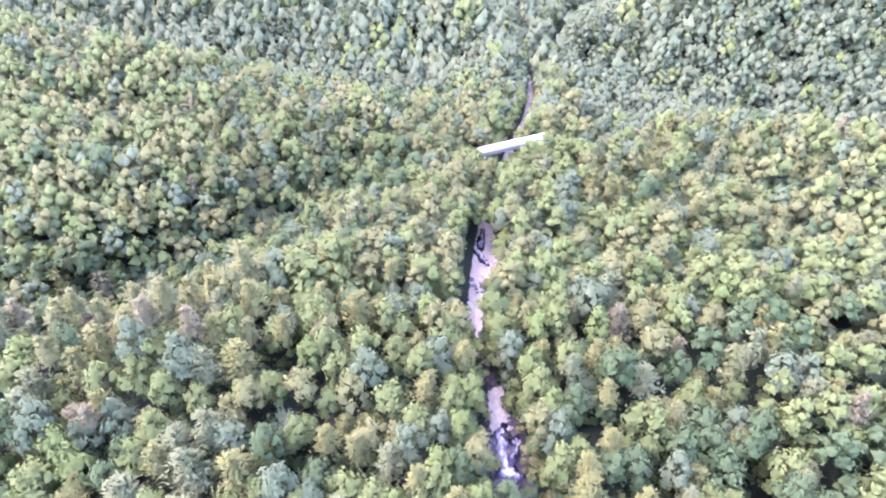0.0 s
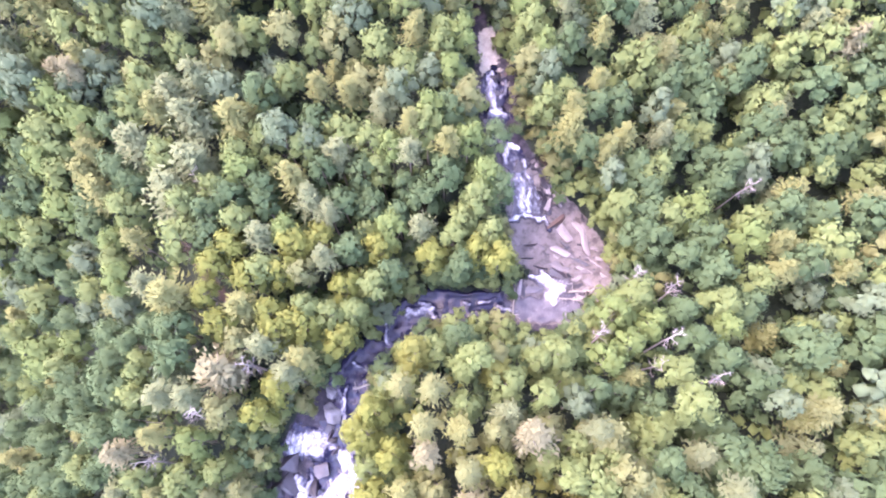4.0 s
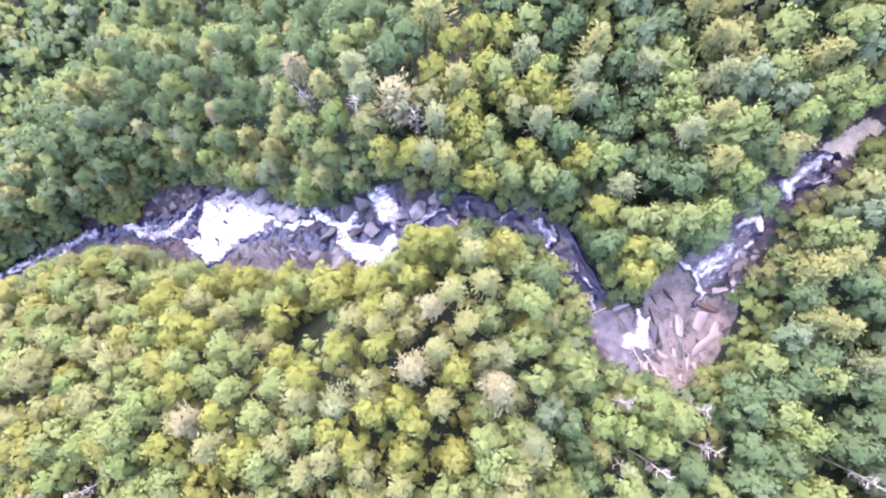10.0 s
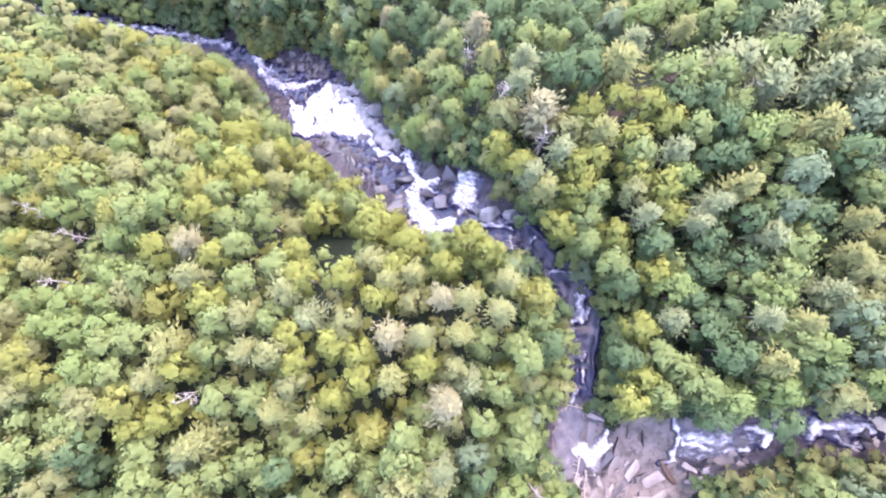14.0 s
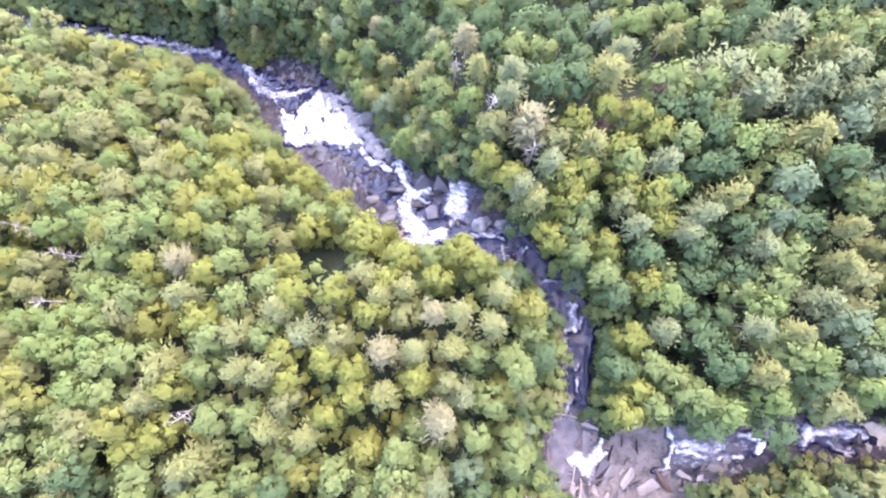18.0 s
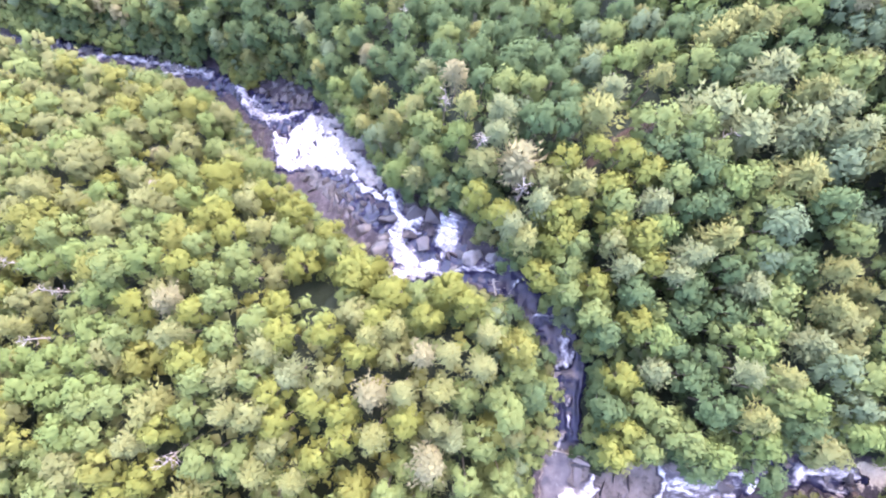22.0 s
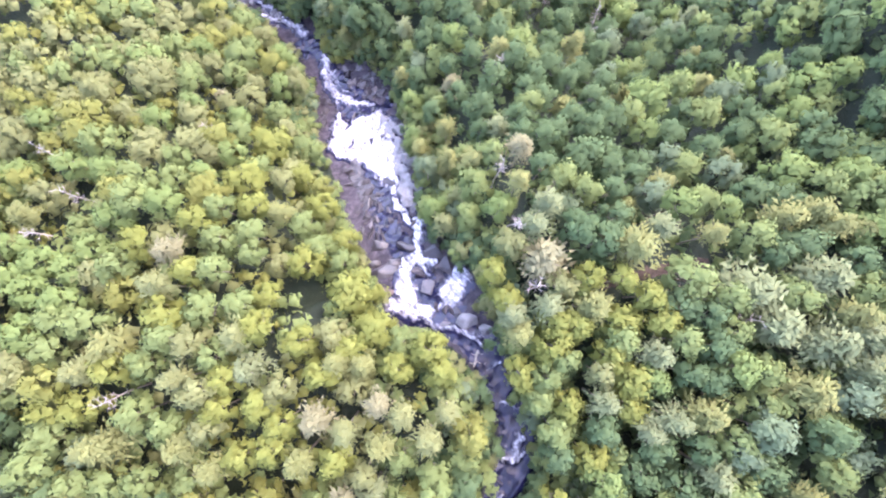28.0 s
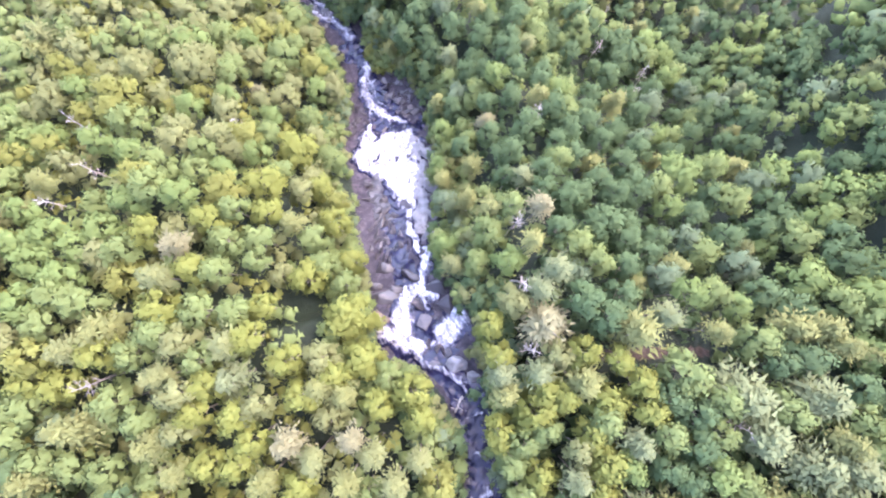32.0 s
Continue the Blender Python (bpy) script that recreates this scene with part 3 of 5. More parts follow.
def creek_sheet(name, x0, x1, y0, y1, fine, label):
    """The water that lies on the bed, with a foam amount at every point."""
    xs, ys = np.arange(x0, x1, fine), np.arange(y0, y1, fine)
    X, Y = np.meshgrid(xs, ys)
    x, y = X.ravel(), Y.ravel()
    d, side, level, bed = creek_near(x, y)
    ok = d < bed + 1.5
    wet, foam, lift = np.full(x.shape, -1.0), np.zeros(x.shape), np.zeros(x.shape)
    px, py = x[ok], y[ok]
    ins, half = along(*ragged(px, py), RUNS)
    rag = 0.3 * wave(px, py, 0.75, 4.0) + 0.25 * wave(px, py, 0.33, 5.0)
    ins = ins * half / np.maximum(half, 1.0) + rag[:, None] * 0.5
    best = ins.argmax(1)
    power = np.where(ins > -0.35, 0.9 * RUNS[None, :, 6] * np.clip(0.35 + ins * 0.95, 0, 1), 0).max(1)
    u, v = ragged(px, py)
    fan = np.clip(inside(u, v, SHEET) / 2.6, -1, 1) + rag * 0.4
    part, rib = along(u, v, RIBS)
    fan = np.minimum(fan, 0.9 - 1.5 * np.clip(0.7 + (part * rib).max(1) + rag * 0.3, 0, 1))
    power = np.maximum(power, np.where(fan > -0.4, np.clip(0.4 + fan * 0.8, 0, 1), 0))
    power = np.minimum(power, np.where(py > 45, 0.92, 0.74))
    still = 0.32 + 0.6 * step(-23, -19, px) * step(16, 12, px) - 0.9 * step(15, 18, px) * step(53, 49, py)
    calm = np.where(py > 79, -0.5, still) - d[ok] / np.maximum(bed[ok], 0.1)
    wet[ok] = np.maximum(np.maximum(ins.max(1), fan) + 0.3, np.minimum(calm, 0.2) + 0.15 * rag)
    foam[ok] = power - 0.25 * step(0.25, 0.1, power) + 0.10 * wave(px, py, 1.6, 6.0) + 0.06 * wave(px, py, 0.5, 6.5) - 0.1 * (RUNS[best, 6] < 0) * (ins.max(1) > 0)
    lift[ok] = np.clip(wet[ok] * 1.6, -0.8, 0.24 + 0.42 * (still > 0.6)) + 0.3 * step(0.5, 0.7, power) * (wet[ok] > 0.2) + 0.3 * np.clip(power, 0, 1) * (0.5 + 0.5 * wave(px, py, 0.9, 7.0)) * (wet[ok] > 0)
    z = bed_height(x, y, d, level, bed) + lift
    idx = lattice(len(xs), len(ys))
    keep = (wet[idx] > -0.1).any(1) & ok[idx].all(1)
    idx = idx[keep]
    used = np.unique(idx)
    back = np.zeros(len(x), np.int64)
    back[used] = np.arange(len(used))
    ob = mesh_object(name, np.stack([x, y, z], -1)[used], back[idx], [water_mat], smooth=True)
    a = ob.data.attributes.new("foam", "FLOAT", "POINT")
    a.data.foreach_set("value", foam[used].astype(np.float32))
    over_slab = step(13, 17, x) * np.maximum(step(42, 38, y), 0.9 * step(46, 49, y) * step(63, 58, y))
    ob.data.attributes.new("shoal", "FLOAT", "POINT").data.foreach_set("value", over_slab[used].astype(np.float32))
    near = np.array([((CREEK[:, :2] - p) ** 2).sum(1).argmin() for p in np.stack([x, y], -1)[used]])
    run = np.r_[0, np.hypot(*np.diff(CREEK[:, :2], axis=0).T).cumsum()]
    way = np.gradient(CREEK[:, :2], axis=0)
    way /= np.hypot(*way.T)[:, None]
    off = np.stack([x, y], -1)[used] - CREEK[near, :2]
    ahead, across = (off * way[near]).sum(1), off[:, 1] * way[near, 0] - off[:, 0] * way[near, 1]
    flow = np.stack([(run[near] + ahead) * 0.22, across * 1.1, 0 * across], -1)
    ob.data.attributes.new("flow", "FLOAT_VECTOR", "POINT").data.foreach_set("vector", flow.astype(np.float32).ravel())
    return tagged(ob, label, "creek", kind="structure")


creek_sheet("water_gorge", -112, -11, -166, 14, 0.36, "white cascades and dark pools falling down a rocky gorge")
creek_sheet("water_channel", -26, 48, 13.5, 100, 0.36, "dark creek water with white falls beside bare rock slabs")
creek_sheet("water_upstream", 0, 60, 100, 330, 0.7, "shallow creek water between pale gravel bars")

# what the bed is made of: wet rock, smooth slab, gravel
vx, vy = GX.ravel(), GY.ravel()
dd, ss, lv, bd = creek_near(vx, vy)
bare = np.clip(0.62 + 0.45 * (bd + 0.3 - dd), 0, 1)
slab = bare * step(12, 16, vx) * step(24, 26, vy) * step(61, 57, vy)
ins, half = along(vx, vy, SANDS)
gravel = np.clip(0.5 + 0.6 * ins.max(1) * half.max(1) / 2.5, 0, 1) * (ins.max(1) > -1.5)
gravel = np.maximum(gravel, bare * step(100, 104, vy))
ins, half = along(vx, vy, TRACK)
soil = np.clip(0.75 + ins.max(1), 0, 1)
for key, value in (("soil", soil), ("bare", bare), ("slab", slab), ("gravel", gravel)):
    ground.data.attributes.new(key, "FLOAT", "POINT").data.foreach_set("value", value.astype(np.float32))


# ------------------------------------------------------------------ rocks
def rock_mesh(name, r, mat, cuts=11, flat=1.0):
    """A boulder broken along a few planes, its edges worn round."""
    bm = bmesh.new()
    bmesh.ops.create_icosphere(bm, subdivisions=3, radius=1.0)
    n = r.normal(size=(cuts, 3))
    n /= np.linalg.norm(n, axis=1)[:, None]
    off = r.uniform(0.42, 0.9, cuts)
    seed = Vector(r.uniform(0, 90, 3))
    for v in bm.verts:
        d = np.array(v.co)
        near = np.sort(off / np.maximum(n @ d, 0.05))[:2]
        k = 1 / (1 / min(near[0], 1.0) ** 40 + 1 / min(near[1], 1.1) ** 40) ** 0.025 * 1.04
        v.co *= k * (1 + 0.26 * noise.noise(v.co * 1.5 + seed) + 0.09 * noise.noise(v.co * 4.5 + seed))
        v.co.z *= flat
    me = bpy.data.meshes.new(name)
    bm.to_mesh(me)
    bm.free()
    me.materials.append(mat)
    me.polygons.foreach_set("use_smooth", np.full(len(me.polygons), True))
    return me


def shard_mesh(name, r, mat, flat=0.6):
    """An angular block split from the bedrock: the hull of a few scattered points, its edges chipped."""
    bm = bmesh.new()
    p = r.uniform(-1, 1, (10, 3)) * [1.0, 0.85, 1.0]
    p /= np.maximum(np.abs(p).max(1), 0.75)[:, None]
    for q in p:
        bm.verts.new((q[0], q[1], q[2] * flat))
    hull = bmesh.ops.convex_hull(bm, input=bm.verts)
    loose = [v for v in bm.verts if not v.link_faces]
    bmesh.ops.delete(bm, geom=loose, context="VERTS")
    bmesh.ops.bevel(bm, geom=list(bm.edges), offset=0.05, segments=1, affect="EDGES", profile=0.5)
    me = bpy.data.meshes.new(name)
    bm.to_mesh(me)
    bm.free()
    me.materials.append(mat)
    return me


rr = np.random.default_rng(21)
ROCKS = {k: [rock_mesh("boulder", rr, m, c, f) for _ in range(5)] for k, m, c, f in (
    ("pale", rock_pale, 13, 0.8), ("grey", rock_grey, 16, 0.7))}
ROCKS |= {k: [shard_mesh("shard", rr, m, f) for _ in range(6)] for k, m, f in (
    ("dark", rock_wet, 0.8), ("rust", rock_rust, 0.7), ("shard", rock_grey, 0.6), ("face", rock_pale, 1.1), ("slab", rock_slab, 0.4), ("pink", rock_pink, 0.35), ("iron", rock_iron, 0.5))}


def rock_sheet(name, ax, ay, bx, by, near, far, mat, seed, rise, label):
    """Bedrock laid bare beside the water: a sloping face broken into ledges and joints, sinking into the ground at its rim."""
    long = math.hypot(bx - ax, by - ay)
    nu, nv = int(long / 0.4), int((far - near) / 0.4)
    u, v = np.meshgrid(np.linspace(0, 1, nu), np.linspace(0, 1, nv))
    w = near + (far - near) * v
    ox, oy = (by - ay) / long, -(bx - ax) / long
    x, y = ax + (bx - ax) * u - ox * w, ay + (by - ay) * u - oy * w
    ledge = wave(x, y, 2.6, seed) + 0.5 * wave(x + y, y - x, 1.1, seed + 2)
    ledge = np.floor(ledge * 2.5) / 2.5 * 0.7 + ledge * 0.3
    rim = np.minimum(np.minimum(u, 1 - u) * long, np.minimum(v, 1 - v) * (far - near)) + 0.8 * wave(x, y, 1.3, seed + 1)
    z = ground_height(x, y) + (0.5 + 0.6 * ledge) * rise - 1.2 * rise * step(1.5, 0.0, rim)
    ob = mesh_object(name, np.stack([x, y, z], -1).reshape(-1, 3), lattice(nu, nv), [mat])
    return tagged(ob, label, "rock", "bedrock by the falls")


rock_sheet("rock_ledge", -43.2, -16.4, -67, -38.4, -2.0, 4.2, rock_pale, 11.0, 1.1, "pale grey ledged rock face along the white cascade")
rock_sheet("rock_slope", -38.8, -26.5, -49.5, -43.5, -3.4, 3.2, rock_grey, 12.0, 0.7, "dark grey sloping bedrock below the cascade")


LOOSE = []


def boulder(kind, x, y, rx, ry, turn, label, group, rise=0.75, tilt=0.0, joined=False):
    me = ROCKS[kind][rr.integers(5)]
    z = float(ground_height(np.array([x]), np.array([y]))[0])
    h = rise * (rx + ry) / 2
    m = pose(x, y, z + 0.25 * h, tilt * rr.uniform(-1, 1), tilt * rr.uniform(-1, 1), turn + rr.uniform(-8, 8)) @ Matrix.Diagonal((rx, ry, h, 1))
    if joined:
        LOOSE.append((me, m))
        return None
    ob = new("boulder" if kind not in ("slab", "pink") else "flat_rock", me)
    ob.matrix_world = m
    return tagged(ob, label, "rock", group)


PALE_ROCKS = [
    (-23.5, 8.3, 3, 2.7, -73), (-23.2, 12, 1.6, 2.1, 57), (-16.6, 15.4, 1.2, 0.8, -63),
]
FACE_ROCKS = [
    (-57.5, -24.6, 2.7, 3.6, 48), (-63.8, -33.6, 2.0, 2.4, 68), (-66.4, -39, 2.4, 1.9, -72), (-43.4, -15.8, 1.8, 2.4, -82), (-49.2, -18.6, 2.2, 1.6, -62),
]
GREY_ROCKS = [
    (-32.3, -12.3, 3.5, 2, -73), (-24, -14.4, 4.1, 2.7, -63), (-29.6, -19.3, 2.6, 2.4, -83), (-27.3, -13.1, 2.5, 1.8, -63), (-24.7, -18, 2, 1.7, -63),
]
RUST_ROCKS = [
    (-43.4, -27.6, 1.1, 2.6, 24), (-41.6, -31.6, 1.4, 2.2, 10), (-44.6, -33.4, 1.2, 2.0, 30), (-43.0, -37.2, 1.5, 2.4, 5), (-45.2, -40.4, 1.3, 1.8, 50), (-47.6, -30.2, 0.8, 1.6, 10), (-20.9, -14.3, 1.2, 0.9, 0), (-57.6, -60.5, 2.5, 1.6, 30), (-61.2, -59.4, 2.2, 1.4, 0),
    (-54.4, -59.5, 1.6, 1.6, 0), (-56.8, -57.3, 2.1, 1.2, 20)
]
DARK_ROCKS = [
    (-28.5, -6.5, 3.8, 1.7, -78), (-25.7, -3.1, 1.8, 2, -63), (-33.5, -5.7, 2.7, 2.3, 77), (-32.3, -1.4, 2.3, 2.1, 72), (-37, -7.2, 1.9, 1.7, 87), (-39.2, -14.1, 1.2, 2, -83), (-22.7, 1, 1, 1.5, -63),
    (-23.8, 4, 0.8, 1.8, -43), (-20.2, 4.4, 1.5, 0.8, -63), (-19, 0.8, 1.1, 0.9, -63), (-47.4, -27.2, 1.1, 2.2, -3), (-63.4, -50.4, 1.8, 0.9, 20), (-67.9, -36.5, 1.6, 2.1, 0), (-23, 2.2, 1.6, 1, 20),
    (-23.7, 5.1, 1.1, 1, 0), (18.8, 59.4, 1.2, 1.6, 0), (23.6, 58.8, 1, 1.4, 0), (24.3, 56.4, 0.8, 1.9, 30), (24.1, 53.9, 0.9, 2.1, 35), (14.1, 79.4, 1.6, 1.6, 0), (14.6, 76.7, 1.1, 0.9, 0),
]
PALE_SLABS = [
    (27.3, 41.8, 3.03, 1.05, -32), (29.2, 45.6, 2.31, 1.74, -34), (33.4, 44.4, 4.61, 1.27, -74), (27.3, 54.5, 4.08, 1.47, -86), (25.5, 52.7, 2.51, 0.91, 86), (31.1, 35.3, 1.52, 0.82, 36), (35, 38.7, 2.31, 0.46, -34),
    (31.9, 37.7, 1.63, 0.47, -39), (18.3, 33.9, 2.61, 0.59, 74), (24.9, 56, 2.69, 0.78, -84), (32, 47.3, 2.07, 1.04, -64), (17, 78.9, 1, 1.5, 20),
]
SLABS = [
    (33.6, 37.1, 2.32, 1.16, -24), (20.8, 33.2, 2.6, 1.54, -14), (30.7, 40.4, 2.56, 0.81, -34), (33.7, 34.3, 1.63, 0.93, -44), (23.7, 42.7, 1.4, 0.58, -44), (27.2, 38.2, 2.34, 1.05, -29), (31.8, 31, 1.4, 0.7, -34),
    (35.7, 32.3, 1.85, 0.93, 86), (21, 59.2, 1.56, 1, -74), (22.6, 60.2, 1.32, 0.88, 86),
]
IRON_ROCKS = [
    (27.3, 48.5, 3.23, 1.27, 31), (16.6, 81.4, 1.2, 0.6, 40), (-19.8, -10.8, 2.9, 2, -83), (-19.7, -13.5, 1.6, 1.2, -63),
]
for q in PALE_ROCKS:
    boulder("pale", *q, "large pale grey boulder with rounded worn faces beside the falls", "boulders by the falls", 0.9)
for q in FACE_ROCKS:
    boulder("face", *q, "pale grey broken rock face at the edge of the white cascade", "boulders by the falls", 0.55, 6)
for q in GREY_ROCKS:
    boulder("grey", *q, "worn grey boulder on the bank of the gorge", "boulders by the falls", 0.7, 12)
for q in RUST_ROCKS:
    boulder("rust", *q, "rust-brown broken boulder at the edge of the bed", "boulders by the falls", 0.8)
for q in DARK_ROCKS:
    boulder("dark", *q, "dark wet rock standing in white water", "wet rocks in the creek", 0.95)
for q in PALE_SLABS:
    boulder("pink", *q, "pale tilted slab of bedrock beside the plunge pool", "bedrock slabs", 0.5, 5)
for q in SLABS:
    boulder("slab", *q, "grey-brown split slab of bedrock on the creek bed", "bedrock slabs", 0.5, 7)
SPLITS = [
    (28.7, 43, 2.56, 0.81, -32), (26.5, 36.5, 2.34, 1.05, -19), (30.3, 33.5, 2.1, 0.58, 16), (32.3, 39, 2.32, 0.46, -36), (18.9, 33, 1.9, 0.47, 81), (21.9, 35.3, 1.65, 0.35, -19), (24.4, 41, 1.64, 0.29, -34),
    (23.2, 37.8, 2.58, 0.23, -14), (21.1, 42.9, 2.57, 0.21, 11), (19.7, 40, 1.87, 0.18, 6), (27, 51.9, 1.6, 0.23, -14), (30.1, 30.1, 1.64, 0.58, -24), (23.1, 57.1, 2.23, 0.89, -84), (19.1, 59.7, 1.55, 0.89, -64),
    (33.1, 48.7, 1.6, 0.57, -74),
]
for q in SPLITS:
    boulder("dark", *q, "dark wet rock edge along a split in the slab", "bedrock slabs", 0.45, 4)
for q in IRON_ROCKS:
    boulder("iron", *q, "iron-stained orange-brown rock beside the water", "boulders by the falls", 0.6, 5)


def jumble(kinds, cx, cy, rx, ry, turn, count, lo, hi, label, group, lowest=-0.15, joined=False, fan=None):
    """Broken rock strewn over an oval of the bed, clear of the main runs of water."""
    made = tries = 0
    ca, sa = math.cos(radians(turn)), math.sin(radians(turn))
    while made < count and tries < count * 8:
        tries += 1
        a, q = rr.uniform(0, 6.283), math.sqrt(rr.uniform(0, 1))
        u, v = math.cos(a) * q * rx, math.sin(a) * q * ry
        x, y = cx + u * ca - v * sa, cy + u * sa + v * ca
        d, side, lv, bd = creek_near([x], [y])
        ins, half = along(np.array([x]), np.array([y]), RUNS)
        if d[0] > bd[0] + 0.6 or ins.max() > lowest:
            continue
        s = lo + (hi - lo) * rr.random() ** 2
        turned, long = rr.uniform(0, 180), rr.uniform(0.7, 1.5)
        if fan:
            turned, long = math.degrees(math.atan2(y - fan[1], x - fan[0])) + rr.uniform(-22, 22), rr.uniform(1.2, 2.2)
        boulder(kinds[rr.integers(len(kinds))], x, y, s * long, s * rr.uniform(0.6, 1.0), turned, label, group, rr.uniform(0.5, 0.9), 14, joined)
        made += 1


jumble(["rust", "shard", "rust", "dark"], -36.5, -25.5, 8, 4.5, 46, 64, 0.25, 1.3, "angular rust-brown rock in a heap of broken slabs", "broken rocks in the gorge", fan=(-45, -31))
jumble(["dark", "shard", "dark"], -77, -53, 13, 7, 60, 85, 0.5, 1.6, "angular purple-grey rock on the bare bank", "broken rocks in the gorge", joined=True)
jumble(["shard", "pale"], -56, -27, 10, 4, 40, 14, 0.5, 1.3, "pale weathered rock along the edge of the cascade", "broken rocks in the gorge", joined=True)
jumble(["rust", "dark"], -62, -60, 9, 4, 40, 40, 0.5, 1.4, "dark brown rock beside the cascade", "broken rocks in the gorge", joined=True)
jumble(["dark", "shard"], -60, -42, 12, 9, 50, 22, 0.4, 1.3, "dark rock breaking the white cascade", "wet rocks in the creek", 9)
jumble(["shard", "pale", "dark"], -89, -98, 6, 16, 15, 50, 0.5, 1.4, "grey boulder in the lower rapids", "rocks in the rapids", 9, joined=True)
jumble(["shard", "pale"], -94, -138, 5, 24, 5, 36, 0.5, 1.4, "grey boulder in the lower rapids", "rocks in the rapids", 9, joined=True)
jumble(["dark", "dark", "shard"], -28, -3, 9, 11, 0, 38, 0.3, 1.0, "dark wet rock at the foot of the falls", "wet rocks in the creek", 0.35)
jumble(["dark", "slab", "dark", "pink", "slab"], 32, 36, 6.5, 8, 0, 75, 0.25, 0.8, "narrow broken slab beside the plunge pool", "bedrock slabs", 0.2, fan=(8, 46))
jumble(["dark", "dark", "slab"], 23.5, 57, 4, 8, 0, 44, 0.4, 1.2, "dark ledge rock beside the waterfall", "wet rocks in the creek", 0.2, joined=True)
jumble(["dark", "slab"], 14.5, 75, 4, 8, 0, 34, 0.4, 1.1, "dark rock in the upper cascade", "wet rocks in the creek", -0.1, joined=True)
jumble(["dark", "shard"], -6, 26, 16, 10, 30, 36, 0.3, 0.9, "small wet stone at the creek's edge", "wet rocks in the creek", -0.1, joined=True)
jumble(["dark", "shard", "pale"], 13, 148, 6, 20, 0, 26, 0.4, 1.1, "grey stone on the gravel bar", "rocks on the gravel bars", -9, joined=True)
jumble(["pale", "pale", "shard"], -90, -103, 5, 18, 10, 46, 0.6, 1.5, "pale grey boulder in the lower rapids", "rocks in the rapids", 9, joined=True)
jumble(["pale", "pale", "shard"], -95, -142, 5, 24, 8, 46, 0.7, 1.6, "pale grey boulder in the lower rapids", "rocks in the rapids", 9, joined=True)


def join_loose():
    """The small stones that nobody could count, as one mesh."""
    bm = bmesh.new()
    mats = []
    for me, m in LOOSE:
        first = len(bm.faces)
        n = len(bm.verts)
        bm.from_mesh(me)
        bm.verts.ensure_lookup_table()
        bm.faces.ensure_lookup_table()
        if me.materials[0] not in mats:
            mats.append(me.materials[0])
        for v in bm.verts[n:]:
            v.co = m @ v.co
        for f in bm.faces[first:]:
            f.material_index = mats.index(me.materials[0])
    out = bpy.data.meshes.new("loose_stones")
    bm.to_mesh(out)
    bm.free()
    for m in mats:
        out.materials.append(m)
    tagged(new("loose_stones", out), "grey and brown stones strewn along the creek bed", "stones", kind="stuff")


join_loose()


# ------------------------------------------------------------------ trees
rng = np.random.default_rng(7)
ICO = None


OCTA = (np.array([(1, 0, 0), (-1, 0, 0), (0, 1, 0), (0, -1, 0), (0, 0, 1), (0, 0, -1)], float) * 1.15,
        np.array([(0, 2, 4), (2, 1, 4), (1, 3, 4), (3, 0, 4), (2, 0, 5), (1, 2, 5), (3, 1, 5), (0, 3, 5)]))


def ico():
    global ICO
    if ICO is None:
        bm = bmesh.new()
        bmesh.ops.create_icosphere(bm, subdivisions=1, radius=1.0)
        ICO = np.array([v.co for v in bm.verts]), np.array([[v.index for v in f.verts] for f in bm.faces])
        bm.free()
    return ICO


def cards(centres, normals, size, r):
    """Leaf sprays: one pointed triangle each."""
    n = len(centres)
    nrm = unit(normals)
    a = unit(np.cross(nrm, r.normal(size=(n, 3))))
    b = np.cross(nrm, a)
    s = size * r.uniform(0.6, 1.4, n)[:, None]
    p = np.stack([centres + a * s * 1.15, centres - a * s * 0.65 + b * s * 0.8, centres - a * s * 0.65 - b * s * 0.8], 1).reshape(-1, 3)
    return p, np.arange(n * 3).reshape(-1, 3)


def weld(parts):
    """Join shapes (points, triangles and, where given, the way that each point faces)."""
    vs, fs, k = [], [], 0
    for p in parts:
        vs.append(p[0])
        fs.append(p[1] + k)
        k += len(p[0])
    out = np.concatenate(vs), np.concatenate(fs)
    return out + (unit(np.concatenate([p[2] for p in parts])),) if len(parts[0]) > 2 else out


def unit(v):
    return v / (np.linalg.norm(v, axis=1)[:, None] + 1e-9)


def face_ways(me, n):
    """Leaf sprays face the way their bough does, so that a crown is shaded as one soft mass."""
    me.attributes.new("custom_normal", "FLOAT_VECTOR", "POINT").data.foreach_set("vector", np.asarray(n, np.float32).ravel())


